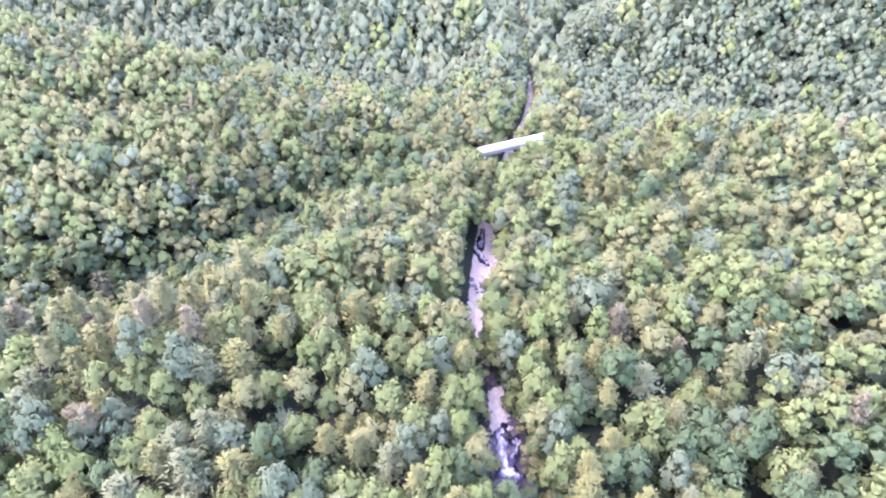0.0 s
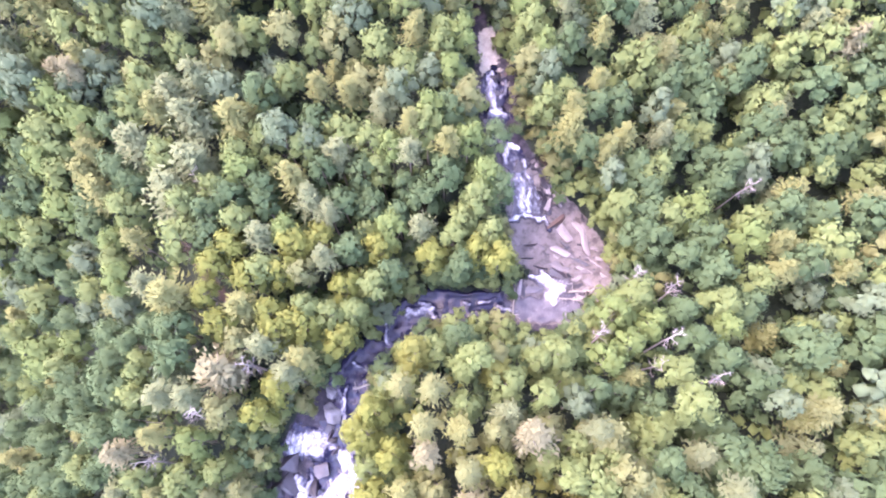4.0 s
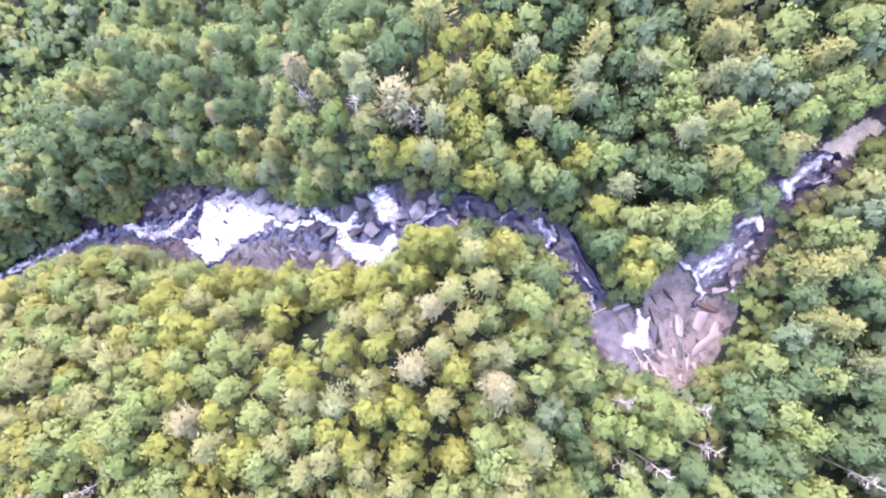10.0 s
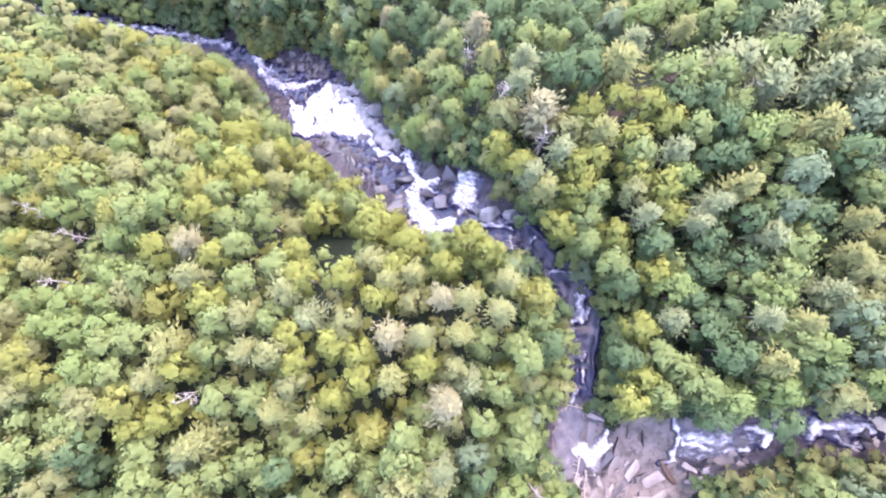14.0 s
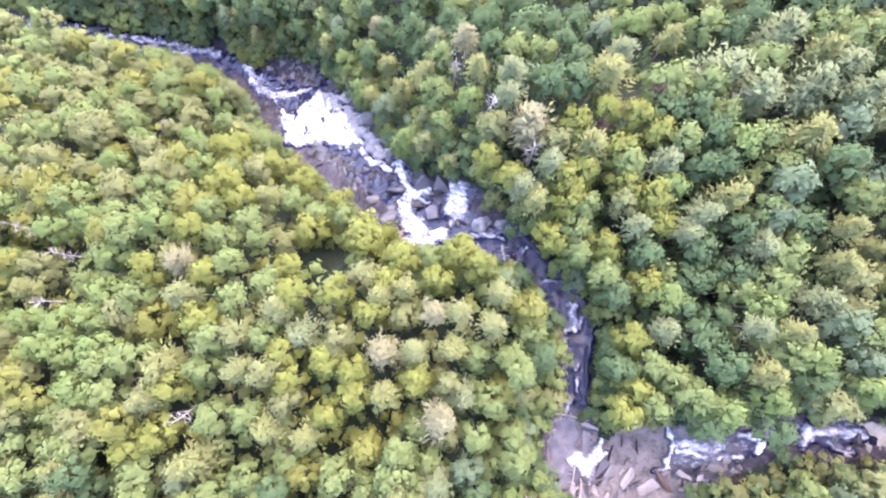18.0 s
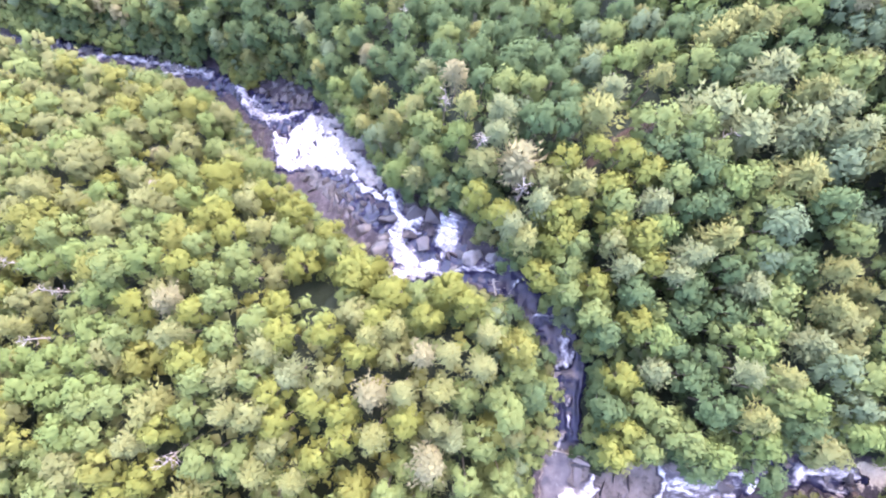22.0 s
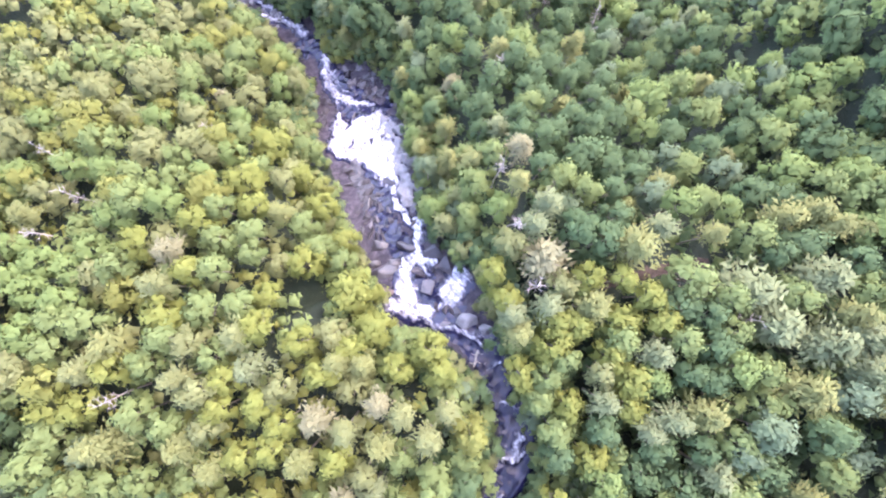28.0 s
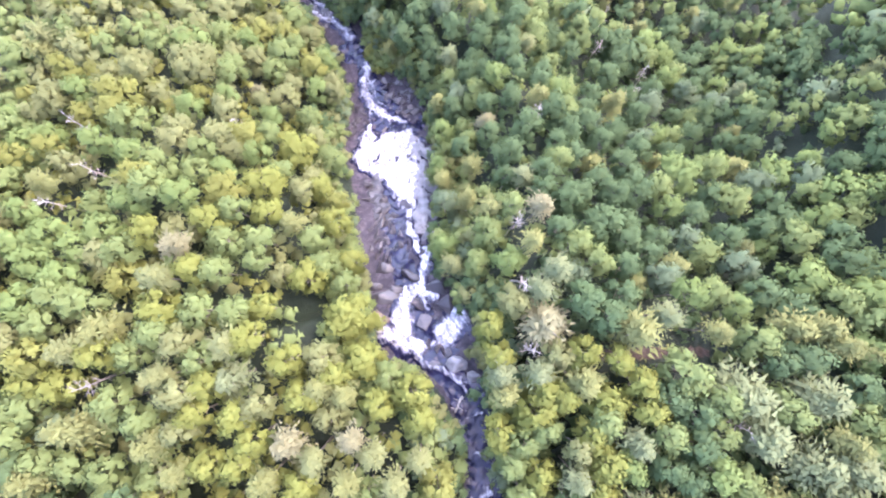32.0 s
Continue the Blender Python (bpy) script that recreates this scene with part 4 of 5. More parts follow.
def broadleaf_crown(r, clumps, leaves, leaf, tall=20.0, wide=3.6, loose=1.0, lumps=0.38, core=1.0, side=1.0):
    """A crown of leafy clumps: low dark cores, and leaf sprays standing off them."""
    iv, jf = OCTA
    centre = np.array([0, 0, tall - wide * 1.15])
    parts, cc, rr = [], [], []
    for k in range(clumps):
        t = (k + 0.5) / clumps
        up = 1 - 1.35 * t
        ang = k * 2.4 + r.uniform(-0.5, 0.5)
        ring = math.sqrt(max(0.0, 1 - up * up)) * (0.93 + r.uniform(-0.28, 0.29) * loose)
        size = wide * r.uniform(0.5 - 0.23 * loose, 0.62 - 0.1 * loose)
        c = centre + np.array([math.cos(ang) * ring * wide * 0.72, math.sin(ang) * ring * wide * 0.72, up * wide * r.uniform(0.85, 1.15)])
        cc.append(c)
        rr.append(size)
        parts.append((iv * size * core * r.uniform(0.62, 0.84, (len(iv), 1)) * [1, 1, 0.85] + c, jf, iv * side + unit(np.tile(c - centre, (len(iv), 1))) * 0.8 * side + [0, 0, 0.3]))
    cc, rr = np.array(cc), np.array(rr)
    pick = r.choice(clumps, leaves, p=rr ** 2 / (rr ** 2).sum())
    n = r.normal(size=(leaves, 3))
    n[:, 2] = np.abs(n[:, 2]) * 1.1 - 0.35
    out = cc[pick] - centre
    n += 0.5 * out / (np.linalg.norm(out, axis=1)[:, None] + 1e-6)
    n /= np.linalg.norm(n, axis=1)[:, None]
    p = cc[pick] + n * rr[pick][:, None] * (0.8 + 0.5 * r.random(leaves) ** 1.8)[:, None]
    bough = unit(out) * side + n * lumps + [0, 0, 0.75] + r.normal(size=n.shape) * 0.22 * lumps
    parts.append((*cards(p, n + r.normal(size=n.shape) * 0.3 + [0, 0, 0.15], leaf, r), np.repeat(bough, 3, 0)))
    return weld(parts)


def pine_crown(r, whorls, per, tufts, tall=20.0, wide=3.7, leaf=0.42, cores=4):
    """Whorls of level branches, each a line of needle tufts, longer towards the bottom, round a dim inner cone."""
    iv, jf = ico()
    parts = []
    for k in range(cores):
        t = (k + 0.6) / cores
        parts.append((iv * [wide * 0.55 * t ** 0.7, wide * 0.55 * t ** 0.7, tall * 0.08] * r.uniform(0.8, 1.1, (len(iv), 1)) + [0, 0, tall - 1.2 - t * tall * 0.34], jf, iv * [1, 1, 0.4] + [0, 0, 0.6]))
    lean, lop = r.uniform(0, 6.283), r.uniform(0.15, 0.4)
    for w in range(whorls):
        t = w / (whorls - 1)
        mid = np.append(r.normal(size=2) * 0.3, 0.0)
        z = tall - 0.3 - t * tall * 0.37
        reach = wide * (0.24 + 0.76 * t ** 0.55) * r.uniform(0.8, 1.12)
        n = max(4, int(per * (0.55 + 0.45 * t)))
        for k in range(n):
            ang = 2 * math.pi * (k + r.uniform(-0.4, 0.4)) / n + w * 0.9
            ln = reach * r.uniform(0.42, 1.22) * (1 + lop * math.cos(ang - lean))
            d = np.array([math.cos(ang), math.sin(ang), 0])
            s = np.linspace(0.35, 1.0, tufts) + r.uniform(-0.1, 0.1, tufts)
            side = np.array([-d[1], d[0], 0]) * r.normal(size=(tufts, 1)) * 0.5
            rise = 0.3 * s - 0.32 * s * s
            c = np.array([0, 0, z]) + mid + d * (s * ln)[:, None] + np.array([0, 0, 1]) * (rise * ln)[:, None] + side + r.normal(size=(tufts, 3)) * 0.22
            nn = np.array([0, 0, 1.0]) + r.normal(size=(tufts, 3)) * 0.4 + d * 0.3
            a = np.tile(d, (tufts, 1)) + r.normal(size=(tufts, 3)) * 0.45
            a /= np.linalg.norm(a, axis=1)[:, None]
            b = np.cross(nn, a)
            b /= np.linalg.norm(b, axis=1)[:, None]
            sz = leaf * (1.2 - 0.3 * s)[:, None] * r.uniform(0.75, 1.25, (tufts, 1))
            q = np.stack([c + a * sz * 1.6, c - a * sz * 0.9 + b * sz * 0.58 - [0, 0, 0.1], c - a * sz * 0.9 - b * sz * 0.58 - [0, 0, 0.1]], 1).reshape(-1, 3)
            bough = unit(np.array([0, 0, 1.0]) + d * (0.15 + 0.4 * s)[:, None] + r.normal(size=(tufts, 3)) * 0.15)
            parts.append((q, np.arange(tufts * 3).reshape(-1, 3), np.repeat(bough, 3, 0)))
    return weld(parts)


def tube(points, radii, sides=6):
    p, rad = np.asarray(points, float), np.asarray(radii, float)
    way = np.gradient(p, axis=0)
    way /= np.linalg.norm(way, axis=1)[:, None] + 1e-9
    ref = np.where(np.abs(way[:, 2:3]) > 0.9, [[1.0, 0, 0]], [[0, 0, 1.0]])
    a = np.cross(way, ref)
    a /= np.linalg.norm(a, axis=1)[:, None] + 1e-9
    b = np.cross(way, a)
    ang = np.arange(sides) * 2 * np.pi / sides
    v = p[:, None] + rad[:, None, None] * (a[:, None] * np.cos(ang)[None, :, None] + b[:, None] * np.sin(ang)[None, :, None])
    i = np.arange(len(p) * sides).reshape(-1, sides)
    j = np.roll(i, -1, 1)
    quads = np.stack([i[:-1], j[:-1], j[1:], i[1:]], -1).reshape(-1, 4)
    return v.reshape(-1, 3), np.concatenate([quads[:, [0, 1, 2]], quads[:, [0, 2, 3]]])


def trunk_shape(r, tall, thick, limbs, reach, sides=6):
    lean = r.uniform(-0.5, 0.5, 2)
    z = np.array([-0.6, 0.5, tall * 0.35, tall * 0.65, tall * 0.93])
    parts = [tube(np.stack([lean[0] * (z / tall) ** 2, lean[1] * (z / tall) ** 2, z], 1), thick * np.array([1.5, 1.1, 0.8, 0.5, 0.12]), sides)]
    for k in range(limbs):
        h = tall * r.uniform(0.45, 0.85)
        ang = k * 2.4 + r.uniform(-0.4, 0.4)
        d = np.array([math.cos(ang), math.sin(ang), r.uniform(0.3, 0.8)])
        c = np.array([lean[0] * (h / tall) ** 2, lean[1] * (h / tall) ** 2, h])
        ln = reach * r.uniform(0.6, 1.0)
        parts.append(tube(np.stack([c, c + d * ln * 0.5, c + d * ln + [0, 0, 0.15 * ln]]), thick * np.array([0.42, 0.28, 0.08]), 4))
    return weld(parts)


def simple_mesh(name, shape, mat, smooth=False):
    ob = mesh_object(name, shape[0], shape[1], [mat], smooth=smooth or len(shape) > 2)
    me = ob.data
    if len(shape) > 2:
        face_ways(me, shape[2])
    bpy.data.objects.remove(ob)
    return me


# where the trees stand
def scatter(x0, x1, y0, y1, gap, r):
    """Places on a jittered triangular lattice with about the given gap."""
    ys = np.arange(y0, y1, gap * 0.87)
    out = []
    for n, yy in enumerate(ys):
        xs = np.arange(x0 + (n % 2) * gap / 2, x1, gap)
        out.append(np.stack([xs, np.full(len(xs), yy)], 1))
    p = np.concatenate(out)
    p += r.uniform(-0.38, 0.38, p.shape) * gap
    return p


def off_creek(p, spare):
    d, side, lv, bd = creek_near(p[:, 0], p[:, 1])
    return d > bd + spare


# trees that can be told from the rest: x, y, and the crown's size where it is unusual
BRIGHT_A = [
    (-77.1, -12.3), (-129, 1), (-149, 1.3), (-127.7, 9.6), (-151.5, 33.5), (-137.5, 24), (-100.2, 15), (-121.4, 38.3), (-128.3, 41), (-119, 45.3), (-123.9, 47), (-134.7, 46.7),
    (-163.9, 37.9), (-177.4, 33.6), (-77.2, 0.9), (-95.7, 28.3), (-81.3, 20.1), (-78.4, 24.2), (-74.7, 8.2), (-80.1, 28.8), (-108.4, 44.2), (-98.8, 45.9), (-93.2, 49), (-104.3, 53.8),
    (-63.8, -8.4), (-48.9, -3.2), (-42.5, -1.8), (-46.4, 3.1), (-80.3, 58.2), (-76.5, 55.8), (-64.4, 41.7), (-52.8, 23.3), (-47.8, 17.7), (-34, 7.4), (-60.5, 46.3), (-42.5, 28.3),
    (-40.2, 23.2), (-41.6, 33.4), (-30.4, 11.9), (-35.8, 31.5), (-31.5, 25), (-26.4, 23.4), (-18.8, 21.1), (-59.2, 64.7), (-38.6, 37.8), (-29.4, 32.8), (-37.2, 41.9), (-42.3, 48.1),
]
BRIGHT_B = [
    (-29, 40.3), (-27, 38), (-18, 30.3), (-22.9, 39.4), (-37.1, 51.6), (-7, -45.4), (8.8, -63.2), (10, -70), (-26.8, -24.9), (-9.3, -30), (16.2, -64.2), (-4.2, -27.4),
    (6.4, -27.3), (13.8, -46.8), (11.1, -25.6), (7.3, -19.3), (8.4, -14.4), (-2.2, -12.5), (-5.2, -19.3), (-8.2, -10.2), (-9.2, -0.6), (-12.4, 7.4), (16.5, -17.9), (12.7, -13.6),
    (9.1, -2.6), (22.7, -47.8), (25.2, -52.9), (-7.4, -23.9), (-57, -90.3), (-19.6, -99.3), (-4.7, -110.1), (-14, -83.2), (-2.3, -100.2), (-6.5, -97.4), (-32, -79.4), (-39.7, -77.1),
    (-43.1, -67.2), (-58.6, -68.5), (-68.1, -75.8), (-33.3, -60.6), (-25, -60.7), (-16.7, -74.9), (4.9, -80.4), (-9.4, -66.1), (-16.6, -58.7), (-16, -50.9), (-7.3, -57.9), (-24, -44.9),
]
BRIGHT_C = [
    (-35.9, -43.6), (-31, -34.2), (5.1, -72.7), (9.2, -74.3), (3.5, -66.5), (-1.6, -65.6), (-134.1, -41.9), (-67.8, -30.3), (-73.4, -1.4), (-30.4, 22.3), (-12.6, 58), (-8.5, 56.2),
    (-1.4, 58.8), (-0.8, 62), (3.7, 71.3), (6.2, 80.5), (6.7, 56.9), (-9.1, 41.7), (-11.4, 37.8), (-1, 36.2), (5.2, 43.3), (7.9, 36.6), (10.4, 40.5), (12.1, 35.5),
    (7.9, 46.1), (10, 50.5), (19.8, 88.1), (22.8, 77.2), (37.7, 26.9), (33.5, 23.9), (42, 12.2), (46, 42.3), (61.1, 37), (63.5, 41.6), (44.9, 52.9), (52.8, 20),
    (39.7, 21.2), (30.7, 14.6), (34.9, 17.6), (-120.5, 153.9), (-127.3, 145.9), (-88.6, 84.4), (-70, 79.2), (-29.4, 87.3), (28.5, 89.2), (36.5, 97.5), (28.7, 111.6), (18.5, 115.7),
]
BRIGHT_D = [
    (93, 108.2), (66.6, 131.8), (83.9, 112), (-3.2, 101.6), (22.7, 97.5), (54.1, 117.4), (70.9, 108.9), (6.2, 145.9), (33, 123.9),
]
LARGE_BRIGHT = [
    (-87.9, 22.7, 1.30), (-64.3, 13.4, 1.34), (-102.2, 41.2, 1.34), (-102.3, 51.3, 1.27), (-78.2, 50.9, 1.10), (-18, -28.4, 1.07), (-17.6, -16.1, 1.32), (1.6, -44.2, 1.00), (30.1, -51.2, 1.03), (-13.2, -8, 1.05), (-14.8, 3.7, 1.00), (-45.4, -97.2, 1.41),
    (-39.9, -56.1, 1.47), (-27.9, -51.5, 1.13), (37.4, 45.9, 1.06), (51.8, 44.2, 1.03), (-74.8, 67, 1.12), (70.2, 67.9, 1.25), (-77.6, 62, 1.18),
]
MID_GREEN_A = [
    (-94.5, -18.4), (-71.2, -18.7), (-110.8, -4.3), (-157.5, 10.9), (-131.1, 18), (-150.9, 23.5), (-129, 35.2), (-103.7, 8.1), (-123.4, 28), (-156.2, 41.6), (-169.4, 28.7), (-86.5, 3.9),
    (-84.8, 11.7), (-110.8, 31.2), (-111.6, 35.3), (-87.1, 30.1), (-79.1, 36.7), (-69.8, 24.9), (-90, 52.6), (-64.4, 19.4), (-68.6, -1.9), (-58.7, 21.1), (-64.4, 24.3), (-85.1, 53.8),
    (-71.2, 50.5), (-47.9, 22.7), (-62.9, 61.9), (-43, 43), (-16.3, 25.6), (-9.3, -41.8), (-15.1, -38.5), (-22, -21.6), (11.1, -60.9), (16.5, -58.6), (10.8, -42), (19, -38.9),
    (17.9, -32.9), (-13.5, -2), (5.1, -41.3), (-54.4, -79.6), (-48.3, -85.9), (-39.7, -100.5), (-38.1, -106.9), (-31.4, -105.2), (-49.8, -62.6), (-21.4, -63.9), (-18, -69.7), (-20.4, -49.4),
]
MID_GREEN_B = [
    (-18.7, -41.8), (-14.5, -45.6), (-44, -49.7), (-32.9, -53.7), (-25.4, -34.7), (-1.5, -59), (-107.3, 3.2), (-149, -45), (-144.2, -52.4), (-91.2, -17.2), (-127.8, -48.4), (-111.9, -38.3),
    (-120.1, -52.7), (-75.4, -32), (-95.1, -47), (-77.4, 16.4), (-68.1, 17.8), (-57, 6.9), (-32.6, 33.1), (-18.6, 46.8), (-14.7, 53.8), (2.9, 63.4), (-5.3, 71.9), (1.8, 77.2),
    (1.7, 50), (-20.7, 24.9), (-25.2, 26.2), (3.5, 39.5), (12.7, 48.7), (11.8, 57.6), (-12.6, 30.6), (13.4, 98.5), (20.5, 82.6), (27.3, 76.1), (22.9, 65.1), (26.6, 66.4),
    (32.2, 64.1), (36.8, 65.3), (30.7, 56.9), (40.2, 40.3), (42.7, 37.4), (47.5, 34), (52.2, 37.6), (45.5, 23.3), (41.5, 53.7), (49.7, 57.3), (56.4, 54.8), (58, 24.2),
]
MID_GREEN_C = [
    (51.3, 14.3), (46.5, 17.6), (12.2, 105.4), (38.6, 114.4), (53, 88.8), (42.8, 88.7), (-10.4, 88.6), (-22.4, 85.1), (-79.4, 86.1), (-49.6, 75.9), (-35.6, 79.3), (-23.8, 62.5),
    (-11, 78.1),
]
LARGE_MID_GREEN = [
    (-47.5, 38.3, 1.10), (-162.4, -29.9, 1.76), (-126.6, -4.7, 1.77), (-12.9, 46.7, 1.02), (42.4, 44.4, 1.05), (53.3, 31.1, 1.01), (57.4, 66.9, 1.40), (54.5, 75.9, 1.47), (-8.5, 170.8, 1.06),
]
PALE = [
    (-62.2, -17.1), (-54.6, -12.4), (-53.5, -6.3), (-51.3, 4), (-57.1, 39.3), (-66.2, 50), (-69.3, 54.1), (-67.7, 56.8), (-25.8, 16.8), (-53.6, 63.1), (9.8, -34.7), (16.8, -51),
    (19.6, -28.2), (-5.4, -11), (-6.8, -6.4), (-3.4, 4.2), (-7.1, 11.1), (3.7, -3.7), (37.8, -41.4), (20.5, -21), (11.9, -8.2), (-1.7, 10.4), (3.2, 3.5), (-31.5, -94.4),
    (-0.8, -83.3), (-25.4, -39.5), (-4.5, 58.8), (2.7, 54.8), (27.6, 63.6), (34.6, 56.1), (38.2, 58.3), (32.6, 68.1), (64.3, 29.8), (65.6, 35.8), (-16.8, 67.7), (-22.8, 68.5),
    (34, 76.8), (4.5, 87.2), (104.4, 121.8), (90.1, 90.7), (-13.2, 111.9), (-35.1, 91.1),
]
LARGE_PALE = [
    (-48.6, 27.3, 1.26), (-35.8, 25.7, 1.09), (10.6, -49.4, 1.34), (-1.5, -28.8, 1.13), (27.4, -41.8, 1.37), (-30.9, -68.7, 1.29), (-27.2, 50.2, 1.01), (27.6, 59.9, 1.04), (-38.7, 62.4, 1.24), (-42.9, 83.6, 1.18), (-20.1, 99.5, 1.22), (-43.6, 97.9, 1.10),
    (75.1, 91.6, 1.09),
]
GREY = [
    (-134.6, 28.9), (-64.8, -5), (-49.1, 10.3), (-53.7, 30.2), (-44.5, 10), (-32.6, 18.9), (-27.9, 14.1), (-33.2, 38.5), (-21.6, 35.1), (-2.7, -48), (-87.9, -42.9), (-24.4, 46.3),
    (-20.6, 43.6), (-4.9, 53.3), (-3.3, 41.1), (46.8, 59.8), (78.6, 80.9), (-3.8, 133.5),
]
LARGE_GREY = [
    (-50.2, 48, 1.47), (-46, 53.9, 1.44), (-57.1, 57.5, 1.21), (-47, 62.3, 1.29), (-50.9, 66.2, 1.28), (-19.4, 55.7, 1.15), (70.2, 91, 1.09), (-16, 145.4, 1.02), (26.7, 140.1, 1.10),
]
DRY = [
    (-58.5, 1.4), (-2.7, -0.3), (4.7, -9.3), (-9.2, -50.4), (-150, -24), (-54.1, 88.6), (-64.3, 90.9),
]
LARGE_DRY = [
    (-39.9, 14.6, 1.38), (-111.2, 143.8, 1.33),
]
OLIVE = [
    (-111.4, -31.1), (-161.6, 21.2), (-141.3, 42.4), (-86.4, 47.1), (-55.8, -3.6), (-56.2, 10.9), (-56.1, 16.1), (-72.9, 33.9), (-64.6, 37.6), (-39.9, 8), (-47.4, 45.7), (-52.9, 55.7),
    (-25.9, 32.5), (-38.5, 55.3), (3.6, -36.8), (14.9, -25.9), (-8.6, -14.5), (3.4, -17.8), (32.1, -37.3), (28.9, -31.8), (35, -42.7), (-23.7, -94.3), (-15.1, -106.3), (-9.1, -106),
    (-23.7, -72.2), (-6.2, -84.1), (-32.4, -45.1), (-117.2, -32), (-36.9, 19.7), (-11, 53.3), (6.7, 66.1), (19.8, 73.7), (52.5, 24.5), (60.5, 28.3), (90.6, 79.6), (64, 99.9),
    (-63.3, 79.8),
]
LARGE_OLIVE = [
    (42.6, 74.5, 1.19),
]
DEEP_GREEN = [
    (-99.2, -31.3), (-95.1, -38.3), (-88.2, -31.3), (-82.5, -20.3), (-147, 14), (-99.6, -4.6), (-89.1, -1.3), (-92.2, 5.6), (-109.2, 23), (-146.1, 37.7), (-76.6, -4.2), (-98.1, 20.8),
    (-81.8, 14.4), (-68, 6.7), (-109.1, 49), (-85.6, 41.2), (-70.5, 45.3), (-59.1, 50.6), (-62.3, 53.9), (-42.7, 39), (-32.7, 45.1), (-38.8, 46.5), (-33.5, 48.9), (-22.2, -28.2),
    (-5.8, -32.9), (3.8, -31.2), (-151.2, -34.6), (-109.5, -16.9), (-90.2, -24.3), (-87.9, -49.1), (-64.5, 4.7), (-6, 50.2), (-7.7, 44.6), (-2.3, 47.9), (-17, 37.5), (-8.9, 32.9),
    (4.4, 34), (57.6, 49.6),
]
BLUE_GREEN = [
    (-98, 37.8), (-73.6, 30.6), (-61.8, 28.6), (-74.4, 41), (-2.2, -38.4), (10.1, -56.3), (-22.8, -123.5), (-15.8, -123.2), (-29.1, -116.2), (-21.2, -81.9), (-98.6, -54.1), (-109.7, -59.8),
    (-0.7, 70.9), (-6.5, 67.7), (23.1, 72.1),
]
DEAD = [
    (-121.3, -12.7), (-112.2, 4.2), (-52.4, -0.4), (-44.4, 6.2), (-34.6, 16.4), (-45.6, 49.6), (18.1, -44.9), (-13.4, -90.2), (-35.1, -69.3), (-8.7, -78.4), (0.6, -79.4), (-136.9, -17.2),
    (-123.8, 3.9), (-81.6, -13.1), (30.9, 19.6), (38.9, 13.4), (40.8, 17.4), (45.7, 28.2), (39.6, 31.1), (48.3, 9.4), (62.4, 49.5),
]

KINDS = [(BRIGHT_A, "broad", 8), (BRIGHT_B, "broad", 8), (BRIGHT_C, "broad", 8), (BRIGHT_D, "broad", 8), (LARGE_BRIGHT, "broad", 8), (MID_GREEN_A, "broad", 0), (MID_GREEN_B, "broad", 0), (MID_GREEN_C, "broad", 0), (LARGE_MID_GREEN, "broad", 0), (PALE, "pine", 5), (LARGE_PALE, "pine", 5), (GREY, "pine", 6), (LARGE_GREY, "pine", 6), (DRY, "pine", 7), (LARGE_DRY, "pine", 7), (OLIVE, "broad", 3), (LARGE_OLIVE, "broad", 3), (DEEP_GREEN, "broad", 1), (BLUE_GREEN, "broad", 4)]

CORE = (-14.0, 6.0, 56.0)      # the trees that the camera passes nearest: middle and radius


def thin(p, others, gap):
    """Leave out the places nearer than gap to any of the others."""
    if not len(others):
        return p
    o = np.array(others)
    keep = np.ones(len(p), bool)
    for k in range(0, len(p), 4000):
        keep[k:k + 4000] = np.hypot(p[k:k + 4000, None, 0] - o[None, :, 0], p[k:k + 4000, None, 1] - o[None, :, 1]).min(1) > gap
    return p[keep]


def north_bank(x, y):
    """The deep green slope north of the gorge."""
    return x < -42 - 0.25 * y and y < 100 and creek_near([x], [y])[1][0] < 0


def south_hill(x, y):
    """The warm green hill inside the bend of the creek."""
    return y + 0.35 * x < 12 and x < 36 and creek_near([x], [y])[1][0] > 0


CHOSEN = []                    # x, y, form, leaf material, size
for places, form, leaf in KINDS:
    for x, y, *size in places:
        if off_creek(np.array([[x, y]]), 0.4)[0]:
            deep = north_bank(x, y) or x > 27 and y < 95 or 40 < y < 64     # the cooler slopes
            CHOSEN.append((x, y, form, {8: int(rng.choice([9, 0, 0 if y > 40 or x > 0 else 1])), 0: 1, 3: 0}.get(leaf, leaf) if deep else {5: int(rng.choice([5, 3])), 4: 0, 1: 0, 6: 3, 8: 8 if y > -58 else 9}.get(leaf, leaf) if south_hill(x, y) else leaf, size[0] if size else rng.uniform(0.72, 0.95)))
SNAGS = []
for x, y in DEAD:
    if off_creek(np.array([[x, y]]), 0.5)[0] and all(math.hypot(x - c[0], y - c[1]) > 2.6 for c in SNAGS):
        SNAGS.append((x, y))

taken = [c[:2] for c in CHOSEN] + SNAGS
NEAR = scatter(-125, 75, -125, 112, 5.45, rng)


def clear_of_water(p, eye=(-8.0, 0.0, 119.0), top=14.0, spare=2.4):
    """Keep trees whose tops would lean over the open bed, as one looks down from above the valley, off the bank."""
    d, side, lv, bd = creek_near(p[:, 0], p[:, 1])
    top = ground_height(p[:, 0], p[:, 1]) + top
    k = ((eye[2] - lv) / (eye[2] - top))[:, None]
    q = np.array(eye[:2]) + (p - np.array(eye[:2])) * k
    dq, sq, lq, bq = creek_near(q[:, 0], q[:, 1])
    return (d > bd - 1.0 + 0.6 * spare) & (dq > bq + spare) & ((sq == side) | (d > 22))


